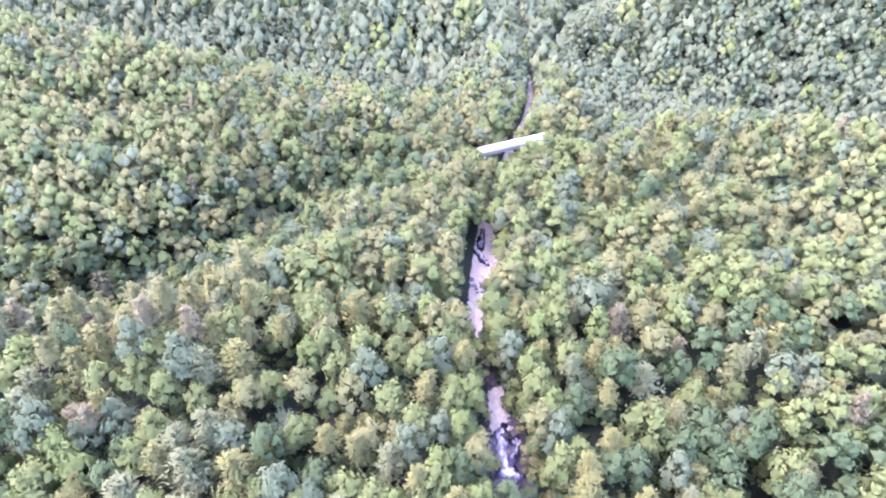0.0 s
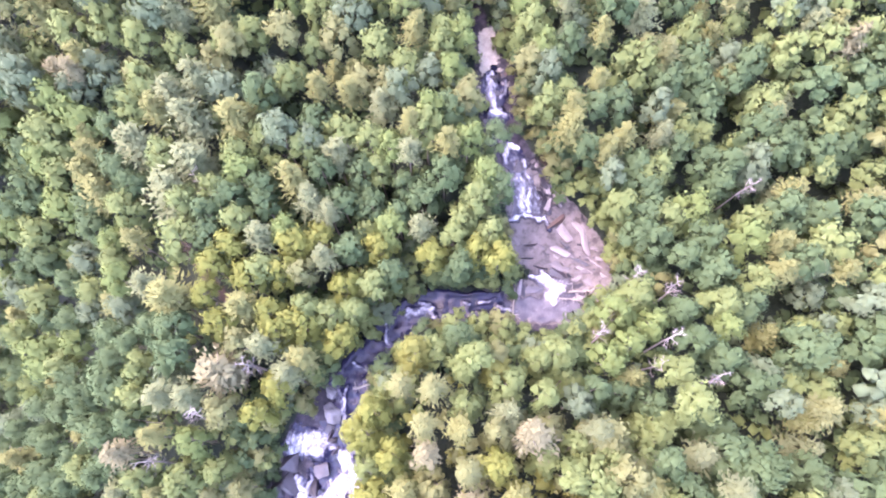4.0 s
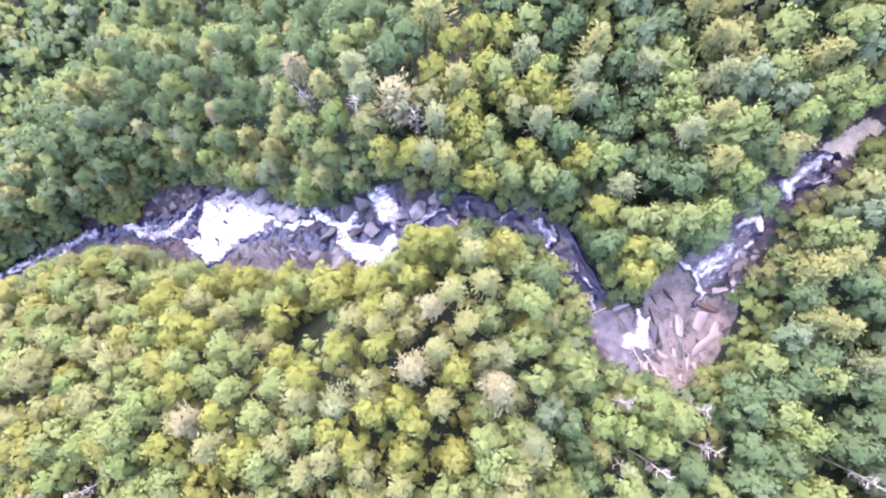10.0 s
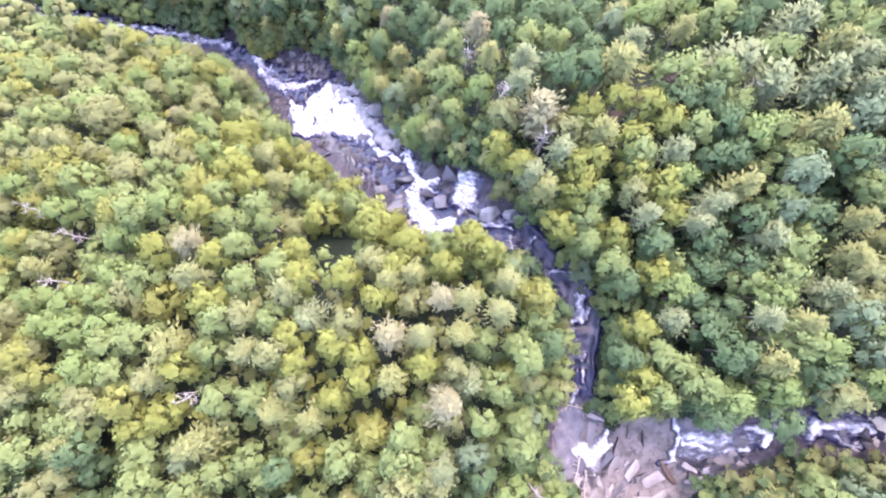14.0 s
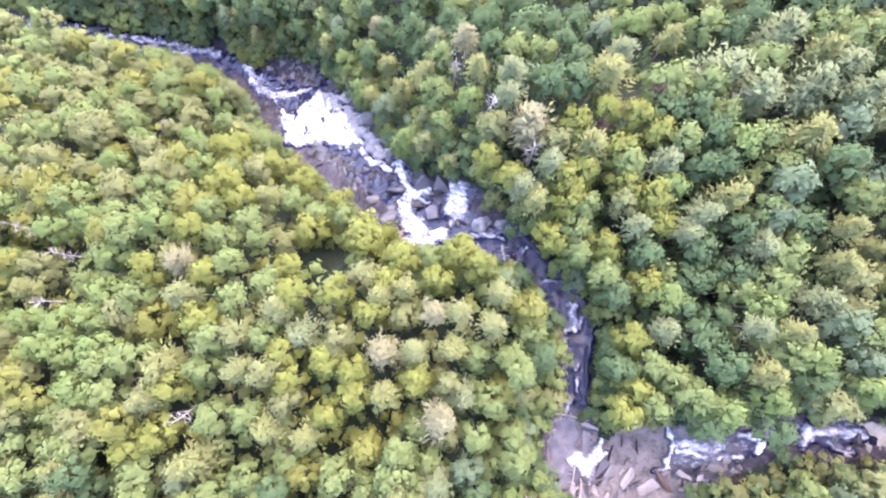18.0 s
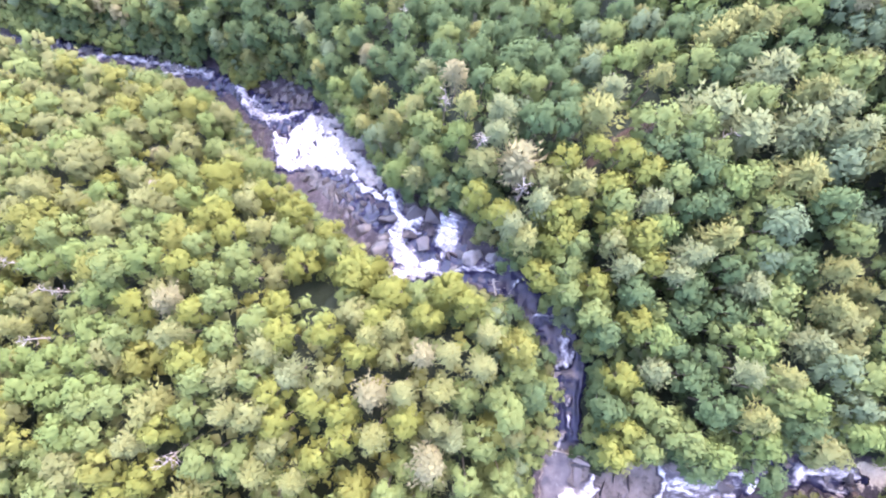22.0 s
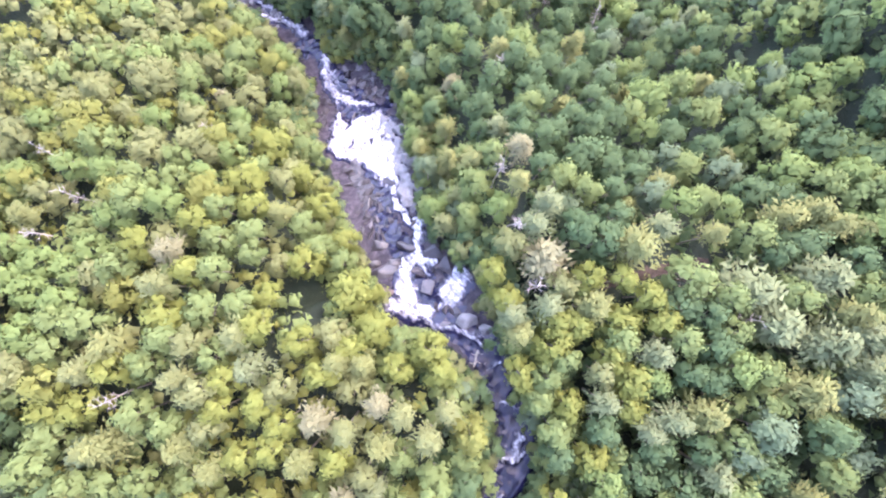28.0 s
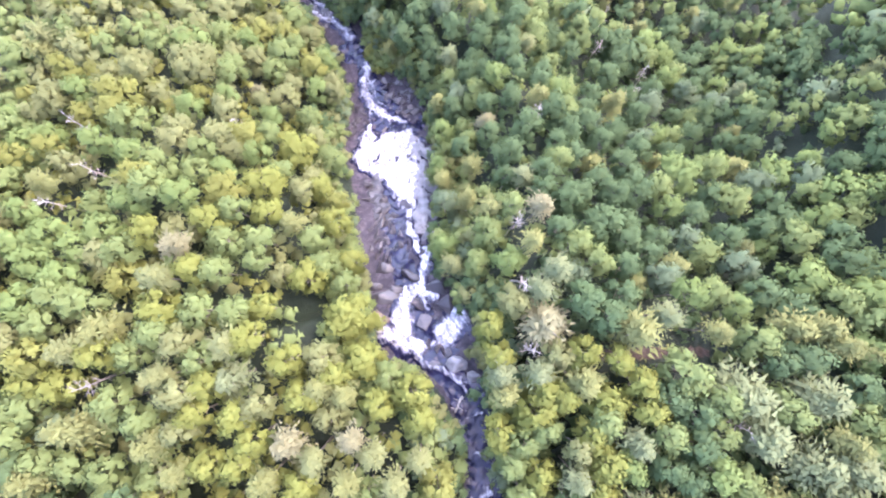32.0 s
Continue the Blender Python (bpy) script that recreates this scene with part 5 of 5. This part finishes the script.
upper = NEAR[:, 1] > 91
NEAR = thin(np.concatenate([NEAR[~upper][clear_of_water(NEAR[~upper])], NEAR[upper][off_creek(NEAR[upper], np.where(NEAR[upper][:, 1] > 97, 3.0, 0.3))]]), taken, 4.1)
NEAR = thin(NEAR, [(-43.5, 30), (-46, 33), (-49, 36.3), (-51.5, 39.5), (-54, 43)], 3.2)
NEAR = thin(NEAR, [(57, -1.5), (59, -4)], 3.9)
NEAR = thin(NEAR, [(-9.8, -20.6), (-12.6, -18.4)], 6.2)          # a dark gap in the wood above the falls
NEAR = NEAR[(rng.random(len(NEAR)) > 0.32) | (NEAR[:, 0] > -45) | (NEAR[:, 1] < -25) | (NEAR[:, 1] > 45)]   # opener wood above the gorge
MID = np.concatenate([scatter(-140, -22, 114, 200, 7.5, rng), scatter(95, 345, 215, 300, 5.6, rng), scatter(-345, 345, 112, 300, 6.0, rng), scatter(75, 140, -60, 112, 5.6, rng), scatter(-185, -125, -170, 112, 6.2, rng), scatter(-125, 30, -185, -125, 6.2, rng)])
spare = np.where((MID[:, 1] > 148) & (MID[:, 1] < 213), -0.5, np.where((MID[:, 1] < 130) | (MID[:, 1] > 205), 3.0, 1.5))
MID = MID[off_creek(MID, spare) & (np.abs(MID[:, 0]) < 60 + 0.95 * np.abs(MID[:, 1]) + 130 * (MID[:, 1] < 112))]
BU = np.stack([MID[:, 0] - 27.5, MID[:, 1] - 198], 1)
bu, bv = BU[:, 0] * 0.8 + BU[:, 1] * 0.6, -BU[:, 0] * 0.6 + BU[:, 1] * 0.8
MID = thin(MID[~((bu > -11) & (bu < 9) & (np.abs(bv + 3) < 8) | (np.abs(bv) < 4.8) & (np.abs(bu) < 17.5))], taken, 3.4)
FAR = np.concatenate([scatter(-420, 480, 300, 440, 5.7, rng), scatter(70, 400, 290, 425, 6.4, rng), scatter(180, 560, 140, 300, 5.4, rng), scatter(-520, 560, 440, 560, 7.6, rng)])
FAR = FAR[off_creek(FAR, 2.0) & (np.abs(FAR[:, 0] - 20) < np.where(FAR[:, 1] < 300, 1.3, 1.0) * FAR[:, 1]) & ((FAR[:, 1] > 300) | (FAR[:, 0] > 60 + 0.95 * FAR[:, 1]) | (FAR[:, 0] > 345))]

far_rng = np.random.default_rng(31)
BROAD_N = [broadleaf_crown(rng, 13, 660, 0.31, 20, 3.75) for _ in range(7)]
BROAD_H = [broadleaf_crown(rng, 9, 260, 0.43, 20, 3.9, 0.8, 0.24, 1.1, 0.75) for _ in range(5)]
BROAD_M = [broadleaf_crown(rng, 6, 38, 0.75, 20, 4.1, 0.5, 0.18, 1.25, 0.55) for _ in range(4)]
BROAD_E = [broadleaf_crown(rng, 5, 125, 0.6, 20, 4.1, 0.5) for _ in range(4)]
BROAD_L = [broadleaf_crown(rng, 3, 36, 0.85, 20, 4.2, 0.2) for _ in range(4)]
BROAD_U = [broadleaf_crown(far_rng, 3, 14, 1.3, 20, 4.4, 0.3, 0.12, 1.35, 0.3) for _ in range(3)]
BROAD_F = [broadleaf_crown(rng, 5, 16, 1.3, 20, 4.5, 0.5, 0.14, 1.4, 0.4) for _ in range(4)]
PINE_N = [pine_crown(rng, 9, 12, 9, leaf=0.36) for _ in range(7)]
PINE_H = [pine_crown(rng, 8, 9, 7, leaf=0.46, cores=3) for _ in range(3)]
PINE_M = [pine_crown(rng, 6, 7, 4, leaf=0.7, cores=3) for _ in range(3)]
PINE_F = [pine_crown(rng, 4, 6, 3, leaf=1.0, cores=2) for _ in range(3)]


def dale(x, y, ax, ay, bx, by):
    """How far a place lies from a line on the map."""
    t = min(1.0, max(0.0, ((x - ax) * (bx - ax) + (y - ay) * (by - ay)) / ((bx - ax) ** 2 + (by - ay) ** 2)))
    return math.hypot(x - ax - t * (bx - ax), y - ay - t * (by - ay))


def species(x, y, pine_share):
    """Which form and leaf a tree has: warm greens on the southern hill, olive and pale upstream, deep greens north of the gorge, a dry grey stand by the falls."""
    zone = float(wave(np.array([x]), np.array([y]), 38, 8.0)[0])
    if math.hypot((x + 40) / 13, (y - 14) / 11) < 1 and rng.random() < 0.55:
        return "broad", int(rng.choice([5, 6, 3]))
    if math.hypot((x + 116) / 17, (y + 113) / 19) < 1 and rng.random() < 0.8:          # a dry stand below the gorge
        return "broad", int(rng.choice([3, 5, 7], p=[0.35, 0.3, 0.35]))
    up = float(step(52, 95, y))
    if min(dale(x, y, -180, 68, -66, 95), dale(x, y, -66, 95, -20, 158)) < 9:      # pines along the crest of the spur
        pine_share += 0.35
    hill = y + 0.35 * x < 0
    if rng.random() < (pine_share + 0.12 * up) * (1 + 0.8 * zone):
        return "pine", int(rng.choice([3, 5, 6, 7], p=[0.3, 0.62, 0.02, 0.06] if hill else [0.2, 0.45, 0.3, 0.05]))
    hilly = south_hill(x, y)
    shade = min(dale(x, y, -230, 128, -84, 132), dale(x, y, -84, 132, -26, 182)) < 19          # the side valley
    warm = (0.1 if not shade else 0.0) + 0.65 * float(step(25, -25, y + 0.35 * x)) * float(step(42, 14, x)) + 0.3 * (y > 165) * (y < 300) * (x < -5)
    p = np.array([0.34 - 0.18 * warm, 0.34 * (0.9 - warm), 0.85 * warm, 0.7 * warm, 0.2 * max(0.0, 0.7 - warm)]) * (1 - up) + np.array([0.42, 0.1, 0.02 + 0.02 * warm, 0.34, 0.12]) * up
    if north_bank(x, y):
        return "broad", int(rng.choice([0, 1, 4, 9], p=[0.2, 0.54, 0.12, 0.14]))
    if x > 24 and y < 95 or 40 < y < 62:
        shade = rng.random() < 0.75
    if shade:
        p = np.array([0.34, 0.46, 0.01, 0.1, 0.09]) if y > 112 else np.array([0.3, 0.62, 0.01, 0.03, 0.08])
    if hilly:
        p = p * ([1.3, 0.15, 1, 1, 0.1] if y > -42 else [1.4, 0.3, 0.68, 1.1, 0.5])
    return "broad", int(rng.choice(5, p=p / p.sum()))


def forest(name, trees, broad, pine, label, deep=1.0):
    """A stand of trees too many to count, as one sheet of real crowns. trees: x, y, form, leaf, size, height."""
    z = ground_height(np.array([t[0] for t in trees]), np.array([t[1] for t in trees]))
    vs, fs, ns, ms, k = [], [], [], [], 0
    for (x, y, form, leaf, s, tall), base in zip(trees, z):
        shapes = pine if form == "pine" else broad
        v, f, n = shapes[rng.integers(len(shapes))]
        a = rng.uniform(0, 6.283)
        c, sn = math.cos(a) * s, math.sin(a) * s
        w = np.empty_like(v)
        w[:, 0] = v[:, 0] * c - v[:, 1] * sn + x
        w[:, 1] = v[:, 0] * sn + v[:, 1] * c + y
        w[:, 2] = (v[:, 2] - 20) * s * (1.0 if form == "pine" else deep) + tall + base
        vs.append(w)
        ns.append(np.stack([(n[:, 0] * c - n[:, 1] * sn) / s, (n[:, 0] * sn + n[:, 1] * c) / s, n[:, 2]], -1))
        fs.append(f + k)
        k += len(v)
        ms.append(np.full(len(f), leaf))
    ob = mesh_object(name, np.concatenate(vs), np.concatenate(fs), LEAF, np.concatenate(ms), smooth=True)
    face_ways(ob.data, np.concatenate(ns))
    return tagged(ob, label, "forest", kind="stuff")


def some(places, pine_share, lo=0.64, hi=1.12):
    return [(x, y, *species(x, y, pine_share), rng.uniform(lo, hi), rng.uniform(12, 22.5)) for x, y in places]


NEAR_T = some(NEAR, 0.15) + [(x, y, f, l, s * rng.uniform(0.92, 1.1), 20.5 if f == "pine" else 18.5) for x, y, f, l, s in CHOSEN if y < 112]
NEAR_T = [t for t in NEAR_T if math.hypot(t[0] + 11.2, t[1] + 20.6) > 6.0 and math.hypot(t[0] + 14, t[1] + 23.4) > 4.2]
NEAR_T = [(x, y, f, {2: 0, 8: 9}.get(l, l) if y > 66 else l, s, h) for x, y, f, l, s, h in NEAR_T]      # fresher greens upstream
BANK = [(8, 185.5), (11.5, 181.5), (17, 183.5), (13.5, 178), (36.5, 197), (41, 199), (45, 202.5), (49, 206), (39.5, 194), (45, 196), (6.5, 191), (9, 196), (48, 212)]
BANK_T = [(12.6, 185.0, "broad", 9, 0.75, 17.2), (42.4, 205.0, "broad", 3, 0.75, 15.6)] + [(x, y, "broad", int(rng.choice([0, 3, 9])), rng.uniform(0.8, 0.95), 32.4 - z + 0.03 * (190 - y)) for (x, y), z in zip(BANK, ground_height(*np.array(BANK, float).T))]
for k in np.nonzero((CREEK[:, 1] > 152) & (CREEK[:, 1] < 196))[0][::3]:      # trees that close over the narrow upper creek
    for e in (-1, 1):
        BANK_T.append((CREEK[k, 0] + e * rng.uniform(2.6, 4.2), CREEK[k, 1] + rng.uniform(-1.5, 1.5), "broad", int(rng.choice([0, 1, 3, 9])), rng.uniform(0.7, 0.95), rng.uniform(10, 15)))
for k in np.nonzero((CREEK[:, 1] > 206) & (CREEK[:, 1] < 300))[0][::3]:
    for e in (-1, 1):
        BANK_T.append((CREEK[k, 0] + e * rng.uniform(4.2, 5.4), CREEK[k, 1] + rng.uniform(-1.5, 1.5), "broad", int(rng.choice([0, 3, 9])), rng.uniform(0.7, 0.95), rng.uniform(9, 13)))
MID = thin(MID, [t[:2] for t in BANK_T], 3.6)
MID_T = BANK_T + some(MID, 0.12) + [(x, y, f, 9 if l == 8 and y > 130 else l, s, 19) for x, y, f, l, s in CHOSEN if y >= 112]
# crowns farther up the valley mostly take the haze-tinted leaf
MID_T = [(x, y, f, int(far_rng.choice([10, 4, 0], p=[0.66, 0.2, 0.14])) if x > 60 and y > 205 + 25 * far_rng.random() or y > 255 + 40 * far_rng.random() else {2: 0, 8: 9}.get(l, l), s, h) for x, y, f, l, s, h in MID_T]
core = [t for t in NEAR_T if math.hypot(t[0] - CORE[0], t[1] - CORE[1]) < CORE[2]]
rest = [t for t in NEAR_T if math.hypot(t[0] - CORE[0], t[1] - CORE[1]) >= CORE[2]]

# low growth that closes the edge of the wood along the water
edge = scatter(-112, 60, -165, 110, 2.9, rng)
d, side, lv, bd = creek_near(edge[:, 0], edge[:, 1])
edge = edge[(d > bd + rng.uniform(-1.0, 0.8, len(d))) & (d < bd + 8.5) & ((edge[:, 1] > 91) | clear_of_water(edge, top=5.0, spare=0.4))]
EDGE_T = [(x, y, "broad", int(rng.choice([0, 1, 3, 4], p=[0.5, 0.2, 0.2, 0.1])), rng.uniform(0.45, 0.85), rng.uniform(3.0, 8.5)) for x, y in edge]
low = scatter(-110, 70, -110, 110, 5.3, rng)
low = np.concatenate([low, scatter(70, 140, -50, 110, 6.0, rng), scatter(-185, -110, -120, 110, 6.5, rng)])
low = thin(low[off_creek(low, 5.0)], [(-43.5, 30), (-46, 33), (-49, 36.3), (-51.5, 39.5), (-54, 43)], 3.4)
low = thin(low, [(-11, -20), (-12.5, -23), (-14.5, -25.5)], 5.5)
LOW_T = [(x, y, "broad", int(rng.choice([0, 2, 3])) if south_hill(x, y) else int(rng.choice([0, 1, 4], p=[0.15, 0.8, 0.05])), rng.uniform(0.6, 0.85), rng.uniform(2, 3.6) if north_bank(x, y) else rng.uniform(6, 10) if south_hill(x, y) else rng.uniform(3, 7)) for x, y in low]
forest("understory", LOW_T, BROAD_L, PINE_F, "dark green saplings filling the gaps under the canopy")
for k in range(34):
    a, q = rng.uniform(0, 6.283), math.sqrt(rng.random())
    EDGE_T.append((-88 + 7 * q * math.cos(a), -67 + 8 * q * math.sin(a), "broad", int(rng.choice([0, 2])), rng.uniform(0.4, 0.7), rng.uniform(2.5, 4.5)))
under = np.concatenate([scatter(-330, 330, 112, 300, 5.2, far_rng), scatter(-400, 460, 300, 440, 6.0, far_rng), scatter(180, 500, 150, 300, 6.5, far_rng)])
under = under[off_creek(under, 4.5) & (np.abs(under[:, 0] - 10) < 60 + 0.95 * under[:, 1]) & (np.hypot(under[:, 0] - 27.5, under[:, 1] - 198) > 19)]
# past y = 230 most of these wear the leaf with haze in its colour
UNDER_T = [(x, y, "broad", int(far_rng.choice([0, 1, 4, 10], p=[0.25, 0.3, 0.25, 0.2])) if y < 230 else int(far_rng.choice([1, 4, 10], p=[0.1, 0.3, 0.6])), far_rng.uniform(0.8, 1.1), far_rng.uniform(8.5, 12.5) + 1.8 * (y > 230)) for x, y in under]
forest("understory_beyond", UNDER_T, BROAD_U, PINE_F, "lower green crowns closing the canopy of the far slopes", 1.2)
for x, y, lv, bd in CREEK[(CREEK[:, 1] < -86) & (CREEK[:, 1] > -205)][::2]:      # the northern wood leans over the lower rapids
    for reach in (-2.4, 0.4):
        EDGE_T.append((x - bd - reach - far_rng.uniform(-0.6, 0.6), y + far_rng.uniform(-1.2, 1.2), "broad", int(far_rng.choice([0, 1, 4, 9], p=[0.3, 0.45, 0.15, 0.1])), far_rng.uniform(0.65, 0.95), far_rng.uniform(4.5, 8.0)))
forest("undergrowth", EDGE_T, BROAD_E, PINE_M, "low green bushes and saplings along the creek banks")


def outer(t):
    return math.hypot(t[0] - CORE[0], t[1] - CORE[1]) > 112


forest("forest_near", [t for t in rest if not outer(t)], BROAD_N, PINE_N, "dense mixed summer forest of broadleaf crowns and pines", 1.6)
forest("forest_around", [t for t in rest if outer(t)], BROAD_H, PINE_H, "mixed summer forest of broadleaf crowns on the outer slopes", 1.4)


def close_by(x, y):
    return 105 < y < 215 and abs(x - 10) < 95 or 105 < y < 150 and -130 < x < 10 or 70 < x < 115 and 10 < y < 112 or -160 < x < -110 and 0 < y < 112


upstream = [t for t in MID_T if close_by(t[0], t[1])]
forest("forest_upstream", upstream, BROAD_H, PINE_H, "mixed forest of broadleaf crowns and pines along the upper creek", 1.2)
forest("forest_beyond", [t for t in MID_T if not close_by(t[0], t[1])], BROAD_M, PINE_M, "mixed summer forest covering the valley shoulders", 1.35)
# haze painted in by leaf choice: mostly the bluer leaf, few plain greens
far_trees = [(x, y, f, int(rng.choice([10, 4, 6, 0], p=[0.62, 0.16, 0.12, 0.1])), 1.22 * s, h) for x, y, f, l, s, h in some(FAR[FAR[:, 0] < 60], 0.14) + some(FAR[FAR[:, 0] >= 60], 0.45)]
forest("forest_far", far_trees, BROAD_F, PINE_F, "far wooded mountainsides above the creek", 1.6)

CROWNS, TRUNKS = {}, []
for k in range(5):
    TRUNKS.append(simple_mesh("trunk", trunk_shape(rng, 18.0, 0.26, 7, 3.0), bark, True))
PINE_TRUNKS = [simple_mesh("trunk", trunk_shape(rng, 20.0, 0.28, 3, 2.0), bark, True) for k in range(3)]
LOOK = {0: "mid-green", 1: "deep green", 2: "yellow-green", 3: "olive-green", 4: "blue-green", 5: "pale", 6: "grey-green", 9: "fresh green", 10: "haze-tinted green", 7: "dry straw-coloured", 8: "bright yellow-green"}


def tree(x, y, form, leaf, s, tall):
    """One tree on the ground: an empty at its foot, a trunk with limbs, and a crown."""
    pine = form == "pine"
    shapes = PINE_N if pine else BROAD_N
    n = int(rng.integers(len(shapes)))
    if (form, n, leaf) not in CROWNS:
        CROWNS[form, n, leaf] = simple_mesh("crown", shapes[n], LEAF[leaf])
    ob = new("pine_tree" if pine else "broadleaf_tree")
    z = float(ground_height(np.array([x]), np.array([y]))[0])
    ob.matrix_world = pose(x, y, z, 0, 0, rng.uniform(0, 360))
    crown = new("crown", CROWNS[form, n, leaf])
    crown.parent = ob
    crown.matrix_basis = Matrix.Translation((0, 0, tall - (20 if pine else 32) * s)) @ Matrix.Diagonal((s, s, s * (1.0 if pine else 1.6), 1))
    trunk = new("trunk", (PINE_TRUNKS if pine else TRUNKS)[int(rng.integers(3))])
    trunk.parent = ob
    trunk.matrix_basis = Matrix.Diagonal((s, s, tall / 20.5, 1))
    if pine:
        label = LOOK[leaf] + " pine with feathery whorled branches in dense forest"
    else:
        label = LOOK[leaf] + " broadleaf tree with a lumpy leafy crown in dense forest"
    return tagged(ob, label, "tree", "trees round the falls")


for t in core:
    tree(*t)


def snag(x, y, tall):
    """A dead tree: bleached trunk and bare branches."""
    ob = new("dead_tree")
    z = float(ground_height(np.array([x]), np.array([y]))[0])
    ob.matrix_world = pose(x, y, z, rng.uniform(-5, 5), rng.uniform(-5, 5), rng.uniform(0, 360))
    h = np.linspace(-0.5, tall, 6)
    v, f = tube(np.stack([0.3 * np.sin(h * 0.3), 0.2 * np.cos(h * 0.25), h], 1), 0.22 * np.array([1.2, 1.0, 0.85, 0.65, 0.45, 0.1]), 6)
    mesh_object("trunk", v, f, [deadwood], smooth=True, parent=ob)
    for k in range(15):
        b = tall * rng.uniform(0.5, 0.97)
        a, ln = k * 2.4 + rng.uniform(-0.4, 0.4), rng.uniform(1.0, 2.9) * (1.25 - 0.7 * b / tall)
        c = np.array([0.3 * math.sin(b * 0.3), 0.2 * math.cos(b * 0.25), b])
        dv = np.array([math.cos(a), math.sin(a), rng.uniform(0.1, 0.6)])
        side = np.array([-math.sin(a), math.cos(a), 0.3])
        parts = [tube(np.stack([c, c + dv * ln * 0.5, c + dv * ln + [0, 0, 0.2 * ln]]), [0.08, 0.05, 0.02], 4)]
        for e in (-1, 1):
            m = c + dv * ln * 0.55
            parts.append(tube(np.stack([m, m + dv * ln * 0.25 + side * e * ln * 0.3]), [0.045, 0.02], 3))
        v, f = weld(parts)
        mesh_object("branch", v, f, [deadwood], parent=ob)
    return tagged(ob, "bleached dead tree with bare broken branches above the canopy", "dead tree", "dead trees")


for x, y in SNAGS:
    snag(x, y, rng.uniform(17, 21))


# ------------------------------------------------------------------ driftwood
LOGS = [
    (-11, 22.1, -12.2, 27.9, 0.13), (-18.4, 13, -15.3, 13.5, 0.3), (-12.3, 12.3, -13.4, 15.5, 0.2), (16.1, 26.7, 16.8, 32.9, 0.14), (26.8, 30.9, 30.9, 30.1, 0.16), (32.6, 30.7, 35.1, 33.4, 0.14), (29.1, 32.1, 33.8, 32.3, 0.2),
    (7, 51.4, 7.5, 53.8, 0.2), (-6.3, 19.8, -8.4, 21.4, 0.22),
]


def log(ax, ay, bx, by, thick):
    """A bleached trunk stripped of bark, lying where the flood left it, with a few stubs."""
    t = np.linspace(-0.08, 1.08, 7)
    x, y = ax + (bx - ax) * t, ay + (by - ay) * t
    z = np.interp(t, t[[0, 3, 6]], ground_height(x, y)[[0, 3, 6]]) + 0.55
    way = np.array([by - ay, ax - bx]) / math.hypot(bx - ax, by - ay)
    bend = 0.12 * np.sin(t * 5 + ax)
    line = np.stack([x + way[0] * bend, y + way[1] * bend, z], 1)
    ob = new("driftwood_log")
    ob.matrix_world = Matrix.Translation(line[3])
    v, f = tube(line - line[3], thick * np.linspace(1.2, 0.6, 7), 7)
    mesh_object("stem", v, f, [deadwood], smooth=True, parent=ob)
    for k in (1, 2, 4, 5):
        c = line[k] - line[3]
        d = np.array([*(way * rng.choice([-1, 1])), rng.uniform(0.1, 0.5)])
        v, f = tube(np.stack([c, c + d * rng.uniform(0.5, 1.1), c + d * rng.uniform(1.2, 1.6) + [0, 0, 0.2]]), thick * np.array([0.45, 0.3, 0.12]), 5)
        mesh_object("branch_stub", v, f, [deadwood], smooth=True, parent=ob)
    return tagged(ob, "bleached driftwood log lying across the creek bed", "log", "driftwood logs")


for q in LOGS:
    log(*q)


# ------------------------------------------------------------------ bridge
def box(x0, x1, y0, y1, z0, z1):
    v = np.array([(x, y, z) for z in (z0, z1) for y in (y0, y1) for x in (x0, x1)], float)
    f = np.array([(0, 2, 3, 1), (4, 5, 7, 6), (0, 1, 5, 4), (2, 6, 7, 3), (0, 4, 6, 2), (1, 3, 7, 5)])
    return v, np.concatenate([f[:, [0, 1, 2]], f[:, [0, 2, 3]]])


bridge = new("road_bridge")
bridge.matrix_world = pose(27.3, 196.6, 33.8, 0, 0.5, 29.0)
tagged(bridge, "pale concrete road bridge crossing the creek between the trees", "bridge")
mesh_object("deck", *box(-15.5, 15.5, -1.7, 1.7, -0.5, 0), [concrete], parent=bridge)
for s in (-1, 1):
    mesh_object("parapet", *box(-15.5, 15.5, s * 1.55 - 0.15, s * 1.55 + 0.15, 0.003, 0.5), [concrete], parent=bridge)
    mesh_object("girder", *box(-15.5, 15.5, s * 1.15 - 0.25, s * 1.15 + 0.25, -2.0, -0.503), [steel], parent=bridge)
    mesh_object("abutment", *box(s * 15 - 0.9, s * 15 + 0.9, -1.7, 1.7, -18, -2.003), [concrete], parent=bridge)
